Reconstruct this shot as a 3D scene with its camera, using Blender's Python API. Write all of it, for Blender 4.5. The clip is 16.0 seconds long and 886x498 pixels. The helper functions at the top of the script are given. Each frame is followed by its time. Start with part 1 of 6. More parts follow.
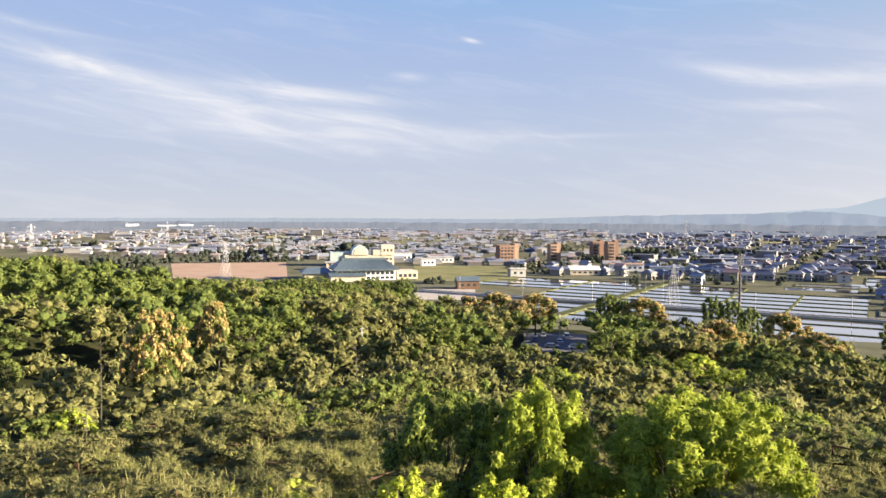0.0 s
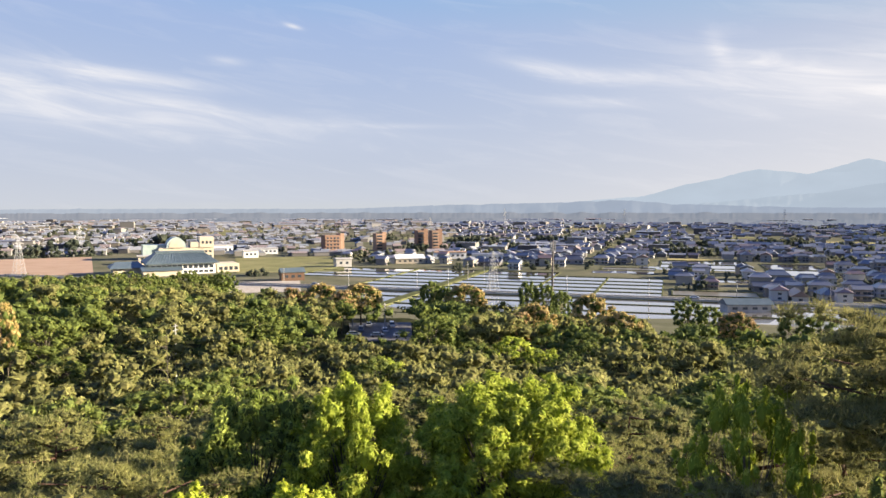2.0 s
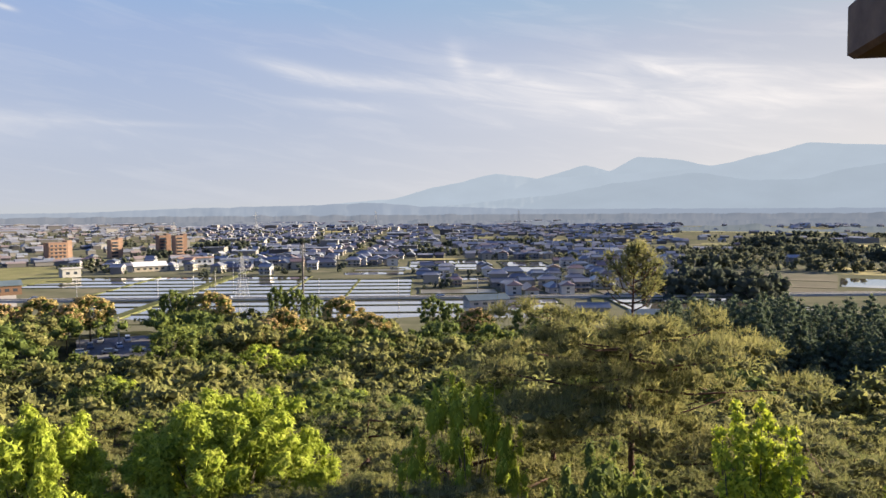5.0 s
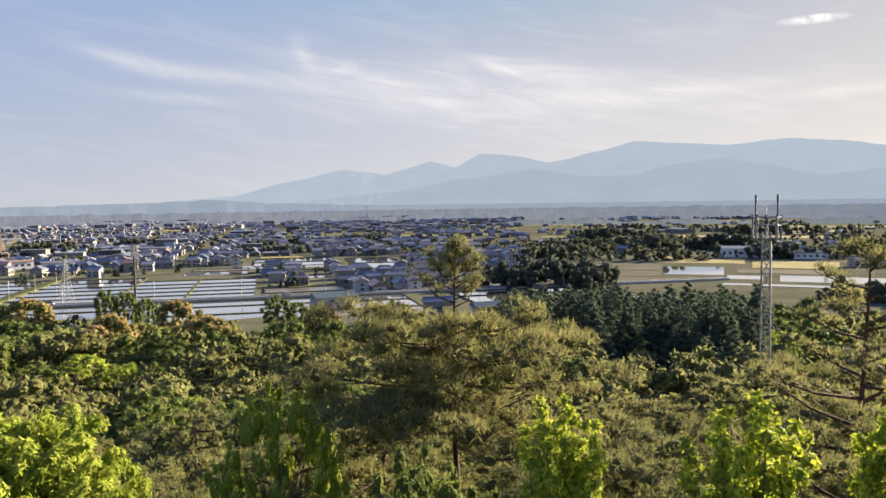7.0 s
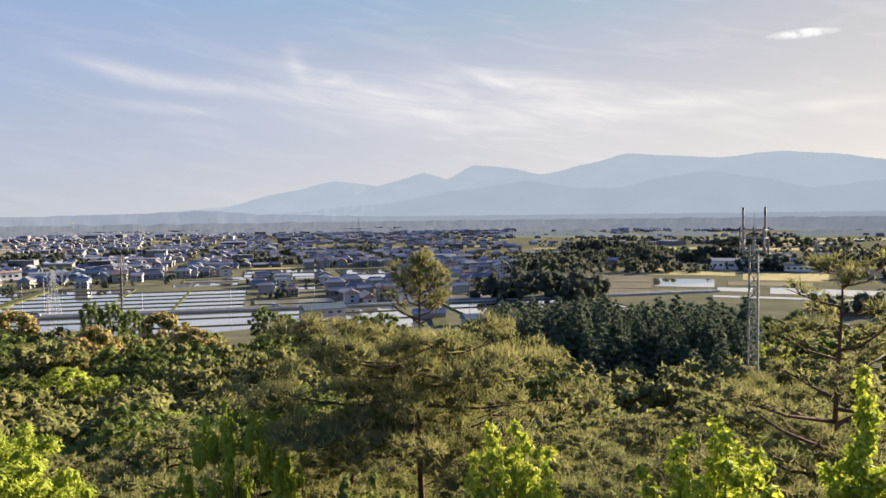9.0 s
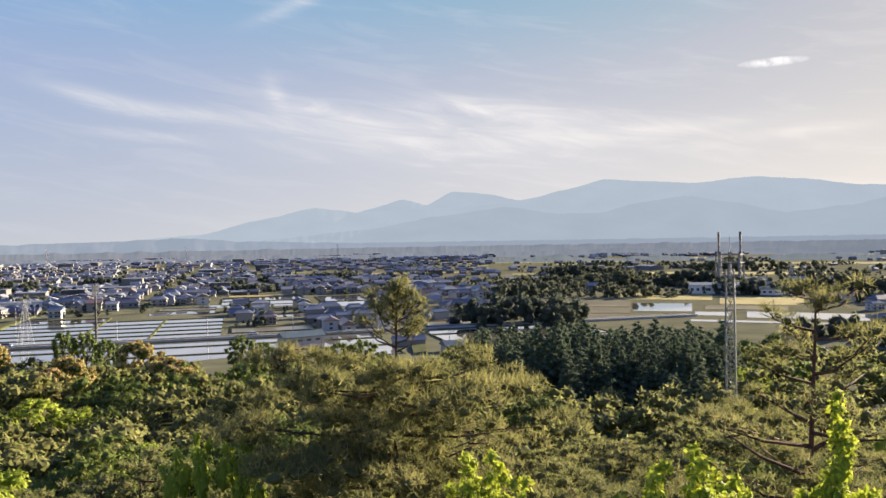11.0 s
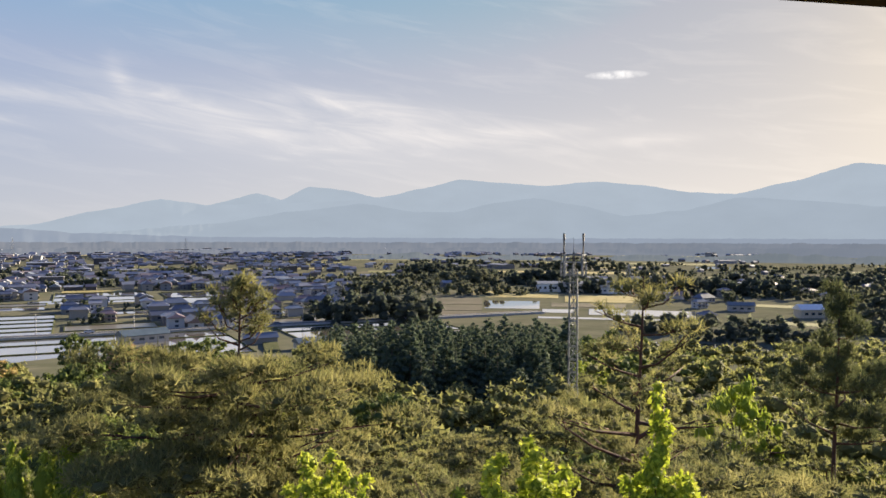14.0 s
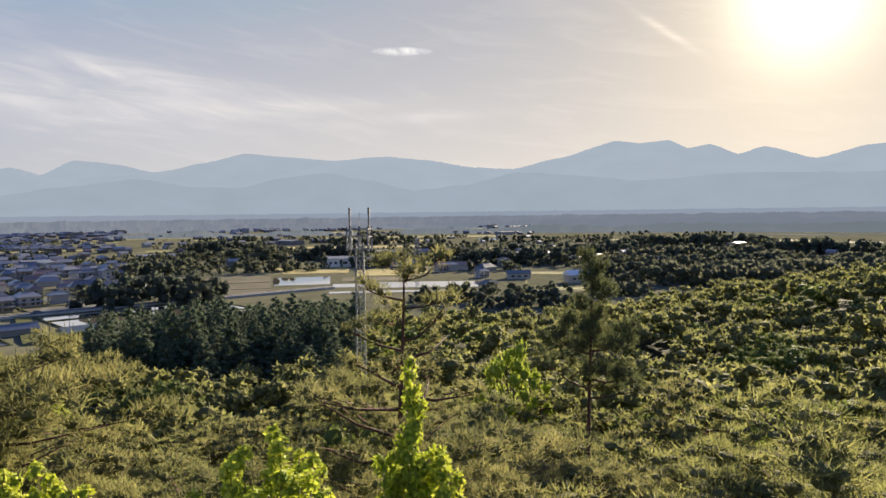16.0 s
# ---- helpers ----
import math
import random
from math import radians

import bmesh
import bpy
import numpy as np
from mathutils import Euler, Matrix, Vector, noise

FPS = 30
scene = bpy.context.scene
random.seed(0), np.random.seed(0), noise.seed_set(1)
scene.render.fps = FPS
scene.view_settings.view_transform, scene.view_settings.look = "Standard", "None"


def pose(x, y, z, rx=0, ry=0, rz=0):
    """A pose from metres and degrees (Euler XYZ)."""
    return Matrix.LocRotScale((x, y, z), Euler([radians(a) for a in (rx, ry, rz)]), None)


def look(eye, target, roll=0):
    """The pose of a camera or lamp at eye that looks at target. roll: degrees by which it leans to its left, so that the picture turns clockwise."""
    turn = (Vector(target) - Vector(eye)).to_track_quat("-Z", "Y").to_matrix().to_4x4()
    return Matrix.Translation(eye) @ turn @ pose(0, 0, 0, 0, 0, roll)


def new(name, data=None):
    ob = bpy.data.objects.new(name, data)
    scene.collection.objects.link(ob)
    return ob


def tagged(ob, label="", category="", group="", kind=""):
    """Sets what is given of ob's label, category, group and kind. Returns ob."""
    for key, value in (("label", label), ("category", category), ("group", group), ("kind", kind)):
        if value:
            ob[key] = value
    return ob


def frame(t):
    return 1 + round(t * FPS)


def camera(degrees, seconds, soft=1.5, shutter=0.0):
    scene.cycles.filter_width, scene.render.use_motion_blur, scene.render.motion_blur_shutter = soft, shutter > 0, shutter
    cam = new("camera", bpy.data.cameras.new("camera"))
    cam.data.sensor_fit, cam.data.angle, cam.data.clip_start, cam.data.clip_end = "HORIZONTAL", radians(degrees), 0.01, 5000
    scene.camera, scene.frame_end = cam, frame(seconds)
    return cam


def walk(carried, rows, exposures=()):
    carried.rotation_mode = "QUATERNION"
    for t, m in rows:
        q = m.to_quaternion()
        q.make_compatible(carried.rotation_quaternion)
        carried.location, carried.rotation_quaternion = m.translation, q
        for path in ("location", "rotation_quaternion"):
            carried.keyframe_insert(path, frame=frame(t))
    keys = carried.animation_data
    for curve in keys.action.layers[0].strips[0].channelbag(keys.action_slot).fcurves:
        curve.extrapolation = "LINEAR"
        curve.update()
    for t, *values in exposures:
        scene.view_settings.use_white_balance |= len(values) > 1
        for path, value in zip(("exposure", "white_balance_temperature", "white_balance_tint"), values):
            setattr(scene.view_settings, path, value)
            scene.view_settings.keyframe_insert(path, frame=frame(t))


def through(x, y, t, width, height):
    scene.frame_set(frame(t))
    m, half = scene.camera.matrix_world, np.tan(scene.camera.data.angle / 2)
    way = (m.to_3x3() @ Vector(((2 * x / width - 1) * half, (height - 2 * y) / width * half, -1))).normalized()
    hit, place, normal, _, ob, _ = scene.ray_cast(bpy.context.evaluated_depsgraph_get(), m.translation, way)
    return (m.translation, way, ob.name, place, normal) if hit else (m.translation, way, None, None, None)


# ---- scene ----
cam = camera(61.7, 16.0)
METRES, EYE, TILT, LEAN, TURN = 8.0, 42.0, -2.45, -0.35, 0.0
EXPOSURES = ((0.0, 2.18), (4.0, 2.05), (7.0, 2.0), (11.0, 1.98), (14.0, 1.90), (16.0, 1.78))
ROWS = [
    (0.0, 0.0, 0.0, 0.0, -0.0, 0.0, 0.0),
    (0.5, 0.0314, 0.0488, 0.0025, -3.45, -0.44, 0.19),
    (1.0, 0.0554, 0.0765, -0.0, -7.33, -0.79, 0.44),
    (1.5, 0.077, 0.0892, 0.0013, -10.83, -0.94, 0.73),
    (2.0, 0.1174, 0.1073, 0.0018, -13.33, -0.9, 0.86),
    (2.5, 0.1567, 0.1177, 0.005, -15.63, -0.82, 0.88),
    (3.0, 0.192, 0.1349, 0.0044, -18.43, -0.82, 0.96),
    (3.5, 0.2346, 0.1626, 0.0072, -21.73, -0.92, 1.16),
    (4.0, 0.2675, 0.1759, 0.0065, -25.18, -0.98, 1.4),
    (6.5, 0.4925, 0.2201, 0.0064, -41.51, -1.67, 2.53),
    (7.0, 0.5374, 0.2198, 0.0043, -43.83, -1.91, 2.71),
    (7.5, 0.5952, 0.2099, 0.0059, -45.1, -1.94, 2.7),
    (8.0, 0.637, 0.2045, 0.0055, -45.28, -1.72, 2.58),
    (8.5, 0.6838, 0.2147, 0.0073, -44.36, -1.39, 2.45),
    (11.0, 0.7144, 0.2125, 0.0119, -46.0, 0.89, 2.93),
    (11.5, 0.7129, 0.2148, 0.0112, -46.03, 1.39, 2.78),
    (12.0, 0.7126, 0.2159, 0.0107, -45.7, 1.45, 2.42),
    (12.5, 0.7127, 0.214, 0.0107, -46.83, 1.29, 2.02),
    (13.0, 0.7185, 0.2115, 0.0106, -49.68, 1.06, 1.84),
    (13.5, 0.7269, 0.206, 0.0097, -53.16, 0.7, 1.91),
    (14.0, 0.7471, 0.1999, 0.0084, -57.06, 0.19, 2.03),
    (14.5, 0.776, 0.1865, 0.0088, -60.86, -0.42, 2.23),
    (15.0, 0.8014, 0.1702, 0.0074, -65.04, -1.2, 2.45),
    (15.5, 0.8435, 0.1625, 0.0023, -69.2, -1.89, 2.74),
    (16.0, 0.9046, 0.1521, -0.0016, -73.14, -2.46, 3.09),
]
walk(cam, [(t, pose(0, 0, EYE, TILT, LEAN, TURN) @ pose(METRES * x, METRES * y, METRES * z, 90 + pitch, roll, yaw)) for t, x, y, z, yaw, pitch, roll in ROWS], EXPOSURES)
import itertools
from collections import defaultdict

# ---- light ----
SUN_AZ, SUN_EL = 99.0, 14.5
SUN_DIR = Vector((math.sin(radians(SUN_AZ)) * math.cos(radians(SUN_EL)), math.cos(radians(SUN_AZ)) * math.cos(radians(SUN_EL)), math.sin(radians(SUN_EL))))
sun = new("sun", bpy.data.lights.new("sun", "SUN"))
sun.data.energy, sun.data.angle, sun.data.color = 5.0, radians(0.6), (1.0, 0.84, 0.62)
sun.matrix_world = look((60, 0, 120), Vector((60, 0, 120)) - SUN_DIR)

world = bpy.data.worlds.new("evening_sky")
scene.world = world
world.use_nodes = True


def build_sky():
    """Clear evening sky, thin cirrus streaks, and the bright haze round the low sun."""
    nt = world.node_tree
    nt.nodes.clear()
    N = lambda kind: nt.nodes.new(kind)
    L = nt.links.new

    def op(kind, a, b=None, clamp=False):
        n = N("ShaderNodeMath")
        n.operation, n.use_clamp = kind, clamp
        for i, v in enumerate((a, b)):
            if v is None:
                continue
            if isinstance(v, (int, float)):
                n.inputs[i].default_value = v
            else:
                L(v, n.inputs[i])
        return n.outputs[0]

    def blend(fac, a, b, mode="MIX"):
        n = N("ShaderNodeMix")
        n.data_type, n.blend_type = "RGBA", mode
        for s, v in (("Factor_Float", fac), ("A_Color", a), ("B_Color", b)):
            sock = next(i for i in n.inputs if i.identifier == s)
            if isinstance(v, (tuple, float, int)):
                sock.default_value = v
            else:
                L(v, sock)
        return next(o for o in n.outputs if o.identifier == "Result_Color")

    sky = N("ShaderNodeTexSky")
    sky.sky_type, sky.sun_disc = "NISHITA", False
    sky.sun_elevation, sky.sun_rotation = radians(SUN_EL), radians(SUN_AZ)
    sky.air_density, sky.dust_density, sky.ozone_density = 1.0, 0.5, 2.5
    way = N("ShaderNodeTexCoord").outputs["Generated"]
    split = N("ShaderNodeSeparateXYZ")
    L(way, split.inputs[0])
    up = op("MAXIMUM", split.outputs[2], 0.0)
    # cirrus: streaks lying along the sky at headings and heights in degrees, torn into fibres
    az = op("MULTIPLY", op("ARCTAN2", split.outputs[0], split.outputs[1]), 57.2958)
    el = op("MULTIPLY", op("ARCSINE", split.outputs[2]), 57.2958)
    grain = N("ShaderNodeCombineXYZ")
    L(op("MULTIPLY", az, 0.13), grain.inputs[0])
    L(op("ADD", op("MULTIPLY", el, 0.85), op("MULTIPLY", az, 0.13)), grain.inputs[1])
    fibre = N("ShaderNodeTexNoise")
    fibre.inputs["Scale"].default_value, fibre.inputs["Detail"].default_value, fibre.inputs["Roughness"].default_value = 0.9, 7, 0.6
    fibre.inputs["Distortion"].default_value = 0.7
    L(grain.outputs[0], fibre.inputs["Vector"])
    torn = op("MULTIPLY", op("SUBTRACT", fibre.outputs[0], 0.30), 3.0, True)
    soft = op("ADD", op("MULTIPLY", torn, 0.75), 0.25)

    def streak(a0, e0, long, thick, slope, amount):
        da = op("SUBTRACT", az, a0)
        de = op("SUBTRACT", op("SUBTRACT", el, e0), op("MULTIPLY", da, slope))
        d2 = op("ADD", op("POWER", op("ABSOLUTE", op("DIVIDE", da, long)), 2.0), op("POWER", op("ABSOLUTE", op("DIVIDE", de, thick)), 2.0))
        return op("MULTIPLY", op("EXPONENT", op("MULTIPLY", d2, -1.0)), amount)

    cover = None
    for q in STREAKS:
        one = streak(*q)
        cover = one if cover is None else op("ADD", cover, one)
    cover = op("MULTIPLY", cover, soft)
    thin = op("MULTIPLY", op("SUBTRACT", fibre.outputs[0], 0.5), 0.8, True)
    cover = op("MINIMUM", op("ADD", cover, op("MULTIPLY", thin, op("SUBTRACT", 1.0, op("MULTIPLY", up, 1.2), True))), 0.95)
    # veil towards the horizon
    veil = op("POWER", op("SUBTRACT", 1.0, op("MULTIPLY", up, 2.6), True), 1.5)
    dot = N("ShaderNodeVectorMath")
    dot.operation = "DOT_PRODUCT"
    L(way, dot.inputs[0])
    dot.inputs[1].default_value = SUN_DIR
    facing = op("MAXIMUM", dot.outputs["Value"], 0.0)
    colour = blend(1.0, sky.outputs[0], SKY_TINT, "MULTIPLY")
    shade = op("SUBTRACT", 1.0, op("MULTIPLY", op("POWER", facing, 2.0), 0.50))
    grey = N("ShaderNodeCombineColor")
    for s in grey.inputs:
        L(shade, s)
    colour = blend(1.0, colour, grey.outputs[0], "MULTIPLY")
    colour = blend(1.0, colour, blend(op("POWER", facing, 1.4), (1.16, 1.72, 2.95, 1), (1.90, 2.06, 2.42, 1)), "DARKEN")
    colour = blend(op("MULTIPLY", veil, 0.85), colour, blend(op("POWER", facing, 1.5), VEIL, VEIL_WARM))
    colour = blend(cover, colour, blend(op("POWER", facing, 1.5), CLOUD, CLOUD_WARM))
    # one small bright cloud by itself
    mid = Vector((math.sin(radians(70.2)) * math.cos(radians(12.1)), math.cos(radians(70.2)) * math.cos(radians(12.1)), math.sin(radians(12.1))))
    side = Vector((math.cos(radians(70.2)), -math.sin(radians(70.2)), 0))
    lift = side.cross(mid)
    gauge = []
    for axis, size in ((side, 0.042), (lift, 0.006)):
        d = N("ShaderNodeVectorMath")
        d.operation = "DOT_PRODUCT"
        L(way, d.inputs[0])
        d.inputs[1].default_value = axis
        gauge.append(op("POWER", op("ABSOLUTE", op("DIVIDE", op("SUBTRACT", d.outputs["Value"], axis.dot(mid)), size)), 2.0))
    wisp = N("ShaderNodeTexNoise")
    wisp.inputs["Scale"].default_value, wisp.inputs["Detail"].default_value = 55, 4
    L(way, wisp.inputs["Vector"])
    puff = op("SUBTRACT", 1.0, op("ADD", gauge[0], gauge[1]), True)
    puff = op("MULTIPLY", puff, op("MULTIPLY", op("SUBTRACT", wisp.outputs[0], 0.36), 4.5), True)
    colour = blend(op("MULTIPLY", puff, op("GREATER_THAN", facing, 0.0)), colour, (4.8, 4.7, 4.7, 1))
    near = op("POWER", facing, 8.0)
    halo = op("POWER", facing, 45.0)
    core = op("POWER", facing, 380.0)
    for amount, tint in ((near, GLOW_WIDE), (halo, GLOW_MID), (core, GLOW_CORE)):
        colour = blend(amount, colour, blend(1.0, colour, tint, "ADD"))
    bg = N("ShaderNodeBackground")
    bg.inputs[1].default_value = SKY_POWER
    L(colour, bg.inputs[0])
    out = N("ShaderNodeOutputWorld")
    L(bg.outputs[0], out.inputs[0])


# heading, height, half length, half thickness, slope, cover
STREAKS = ((-25, 10.2, 7.5, 0.55, -0.22, 0.85), (-11, 9.2, 6.5, 0.45, -0.07, 0.7), (-5, 7.1, 11, 0.42, -0.10, 0.55), (-18, 8.0, 14, 1.9, -0.08, 0.55), (-8, 6.0, 16, 1.2, -0.05, 0.35), (-30, 12.6, 4, 0.4, -0.1, 0.3),
           (-2.6, 10.6, 1.3, 0.30, -0.05, 0.6), (2.1, 13.25, 0.6, 0.16, -0.2, 0.9), (11, 6.2, 4, 0.2, 0.0, 0.35), (21.6, 10.3, 3.6, 0.50, -0.20, 0.85), (28, 9.4, 4.5, 0.6, -0.10, 0.55), (24, 7.8, 4, 0.35, -0.06, 0.4),
           (33.6, 11.0, 0.9, 1.0, -0.9, 0.45), (38, 9.5, 5.5, 0.9, -0.18, 0.75), (50, 10.0, 8, 0.8, -0.10, 0.6), (46, 7.6, 14, 1.8, -0.05, 0.55), (34.6, 17.3, 2.6, 0.5, 0.40, 0.45), (62, 8.0, 9, 0.6, 0.03, 0.35), (72, 7.3, 5, 0.5, 0.04, 0.4), (89.8, 12.8, 2.0, 0.30, -0.68, 0.55))
SKY_POWER = 0.060
SKY_TINT = (0.84, 0.85, 1.42, 1)
VEIL = (2.58, 2.62, 2.70, 1)
CLOUD_WARM = (5.0, 4.6, 4.3, 1)
VEIL_WARM = (4.7, 4.25, 3.75, 1)
CLOUD = (3.3, 3.3, 3.45, 1)
GLOW_WIDE, GLOW_MID, GLOW_CORE = (0.35, 0.2, 0.0, 1), (1.5, 1.0, 0.2, 1), (5.0, 4.6, 3.6, 1)
build_sky()


# ---- materials ----
def material(name, colours, rough=0.8, scale=1.0, bump=0.0, fine=0.0, metal=0.0, vary="", spread=0.0, through=0.0, spec=0.35, steps=False, coat=0.0):
    """A surface of noise-mixed colours. vary: 'object' or 'island' shifts the colours from piece to piece; through: share of light let through (leaves)."""
    m = bpy.data.materials.new(name)
    m.use_nodes = True
    nt = m.node_tree
    b = nt.nodes["Principled BSDF"]
    L = nt.links.new
    b.inputs["Roughness"].default_value, b.inputs["Metallic"].default_value = rough, metal
    b.inputs["Specular IOR Level"].default_value = spec
    b.inputs["Coat Weight"].default_value = coat
    where = nt.nodes.new("ShaderNodeTexCoord").outputs["Object"]
    grain = nt.nodes.new("ShaderNodeTexNoise")
    grain.inputs["Scale"].default_value, grain.inputs["Detail"].default_value = scale, 5
    L(where, grain.inputs["Vector"])
    source = grain.outputs[0]
    if vary:
        seed = nt.nodes.new("ShaderNodeObjectInfo").outputs["Random"] if vary == "object" else nt.nodes.new("ShaderNodeNewGeometry").outputs["Random Per Island"]
        if steps:
            source = seed
        else:
            add = nt.nodes.new("ShaderNodeMath")
            add.operation = "MULTIPLY_ADD"
            L(seed, add.inputs[0])
            add.inputs[1].default_value = spread
            sub = nt.nodes.new("ShaderNodeMath")
            sub.operation = "ADD"
            sub.inputs[1].default_value = -spread / 2
            L(source, sub.inputs[0])
            L(sub.outputs[0], add.inputs[2])
            source = add.outputs[0]
    ramp = nt.nodes.new("ShaderNodeValToRGB")
    els = ramp.color_ramp.elements
    if steps:
        ramp.color_ramp.interpolation = "CONSTANT"
    for i, c in enumerate(colours):
        p = i / len(colours) if steps else (0.28 + 0.44 * i / max(1, len(colours) - 1))
        e = els[i] if i < 2 else els.new(p)
        e.position, e.color = p, (*c, 1)
    L(source, ramp.inputs[0])
    colour = ramp.outputs[0]
    if fine:
        n2 = nt.nodes.new("ShaderNodeTexNoise")
        n2.inputs["Scale"].default_value, n2.inputs["Detail"].default_value = scale * 9, 4
        L(where, n2.inputs["Vector"])
        hs = nt.nodes.new("ShaderNodeHueSaturation")
        mr = nt.nodes.new("ShaderNodeMapRange")
        mr.inputs["To Min"].default_value, mr.inputs["To Max"].default_value = 1 - fine, 1 + fine
        L(n2.outputs[0], mr.inputs[0])
        L(mr.outputs[0], hs.inputs["Value"])
        L(colour, hs.inputs["Color"])
        colour = hs.outputs[0]
    L(colour, b.inputs["Base Color"])
    if bump:
        bp = nt.nodes.new("ShaderNodeBump")
        bp.inputs["Strength"].default_value = bump
        L(grain.outputs[0], bp.inputs["Height"])
        L(bp.outputs[0], b.inputs["Normal"])
    if through:
        tr = nt.nodes.new("ShaderNodeBsdfTranslucent")
        L(colour, tr.inputs["Color"])
        mix = nt.nodes.new("ShaderNodeMixShader")
        mix.inputs[0].default_value = through
        L(b.outputs[0], mix.inputs[1])
        L(tr.outputs[0], mix.inputs[2])
        L(mix.outputs[0], nt.nodes["Material Output"].inputs[0])
    return m


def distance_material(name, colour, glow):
    """Far backdrop: matt, with the light of the air in front of it put in as glow."""
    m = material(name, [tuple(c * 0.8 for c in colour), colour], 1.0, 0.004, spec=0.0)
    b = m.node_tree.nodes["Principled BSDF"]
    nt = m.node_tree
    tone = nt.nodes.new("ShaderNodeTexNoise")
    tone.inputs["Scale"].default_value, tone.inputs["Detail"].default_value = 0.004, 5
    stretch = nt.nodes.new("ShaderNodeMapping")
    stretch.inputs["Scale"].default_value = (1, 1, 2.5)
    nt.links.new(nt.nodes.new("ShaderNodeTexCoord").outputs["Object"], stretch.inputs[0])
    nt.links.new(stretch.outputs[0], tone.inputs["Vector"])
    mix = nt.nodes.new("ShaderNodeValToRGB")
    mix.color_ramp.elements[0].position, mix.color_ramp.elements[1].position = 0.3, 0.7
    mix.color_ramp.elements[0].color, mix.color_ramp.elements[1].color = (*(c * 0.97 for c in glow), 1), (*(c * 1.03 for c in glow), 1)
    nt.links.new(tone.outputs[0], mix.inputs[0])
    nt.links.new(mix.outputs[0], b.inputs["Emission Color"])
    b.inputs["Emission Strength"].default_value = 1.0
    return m


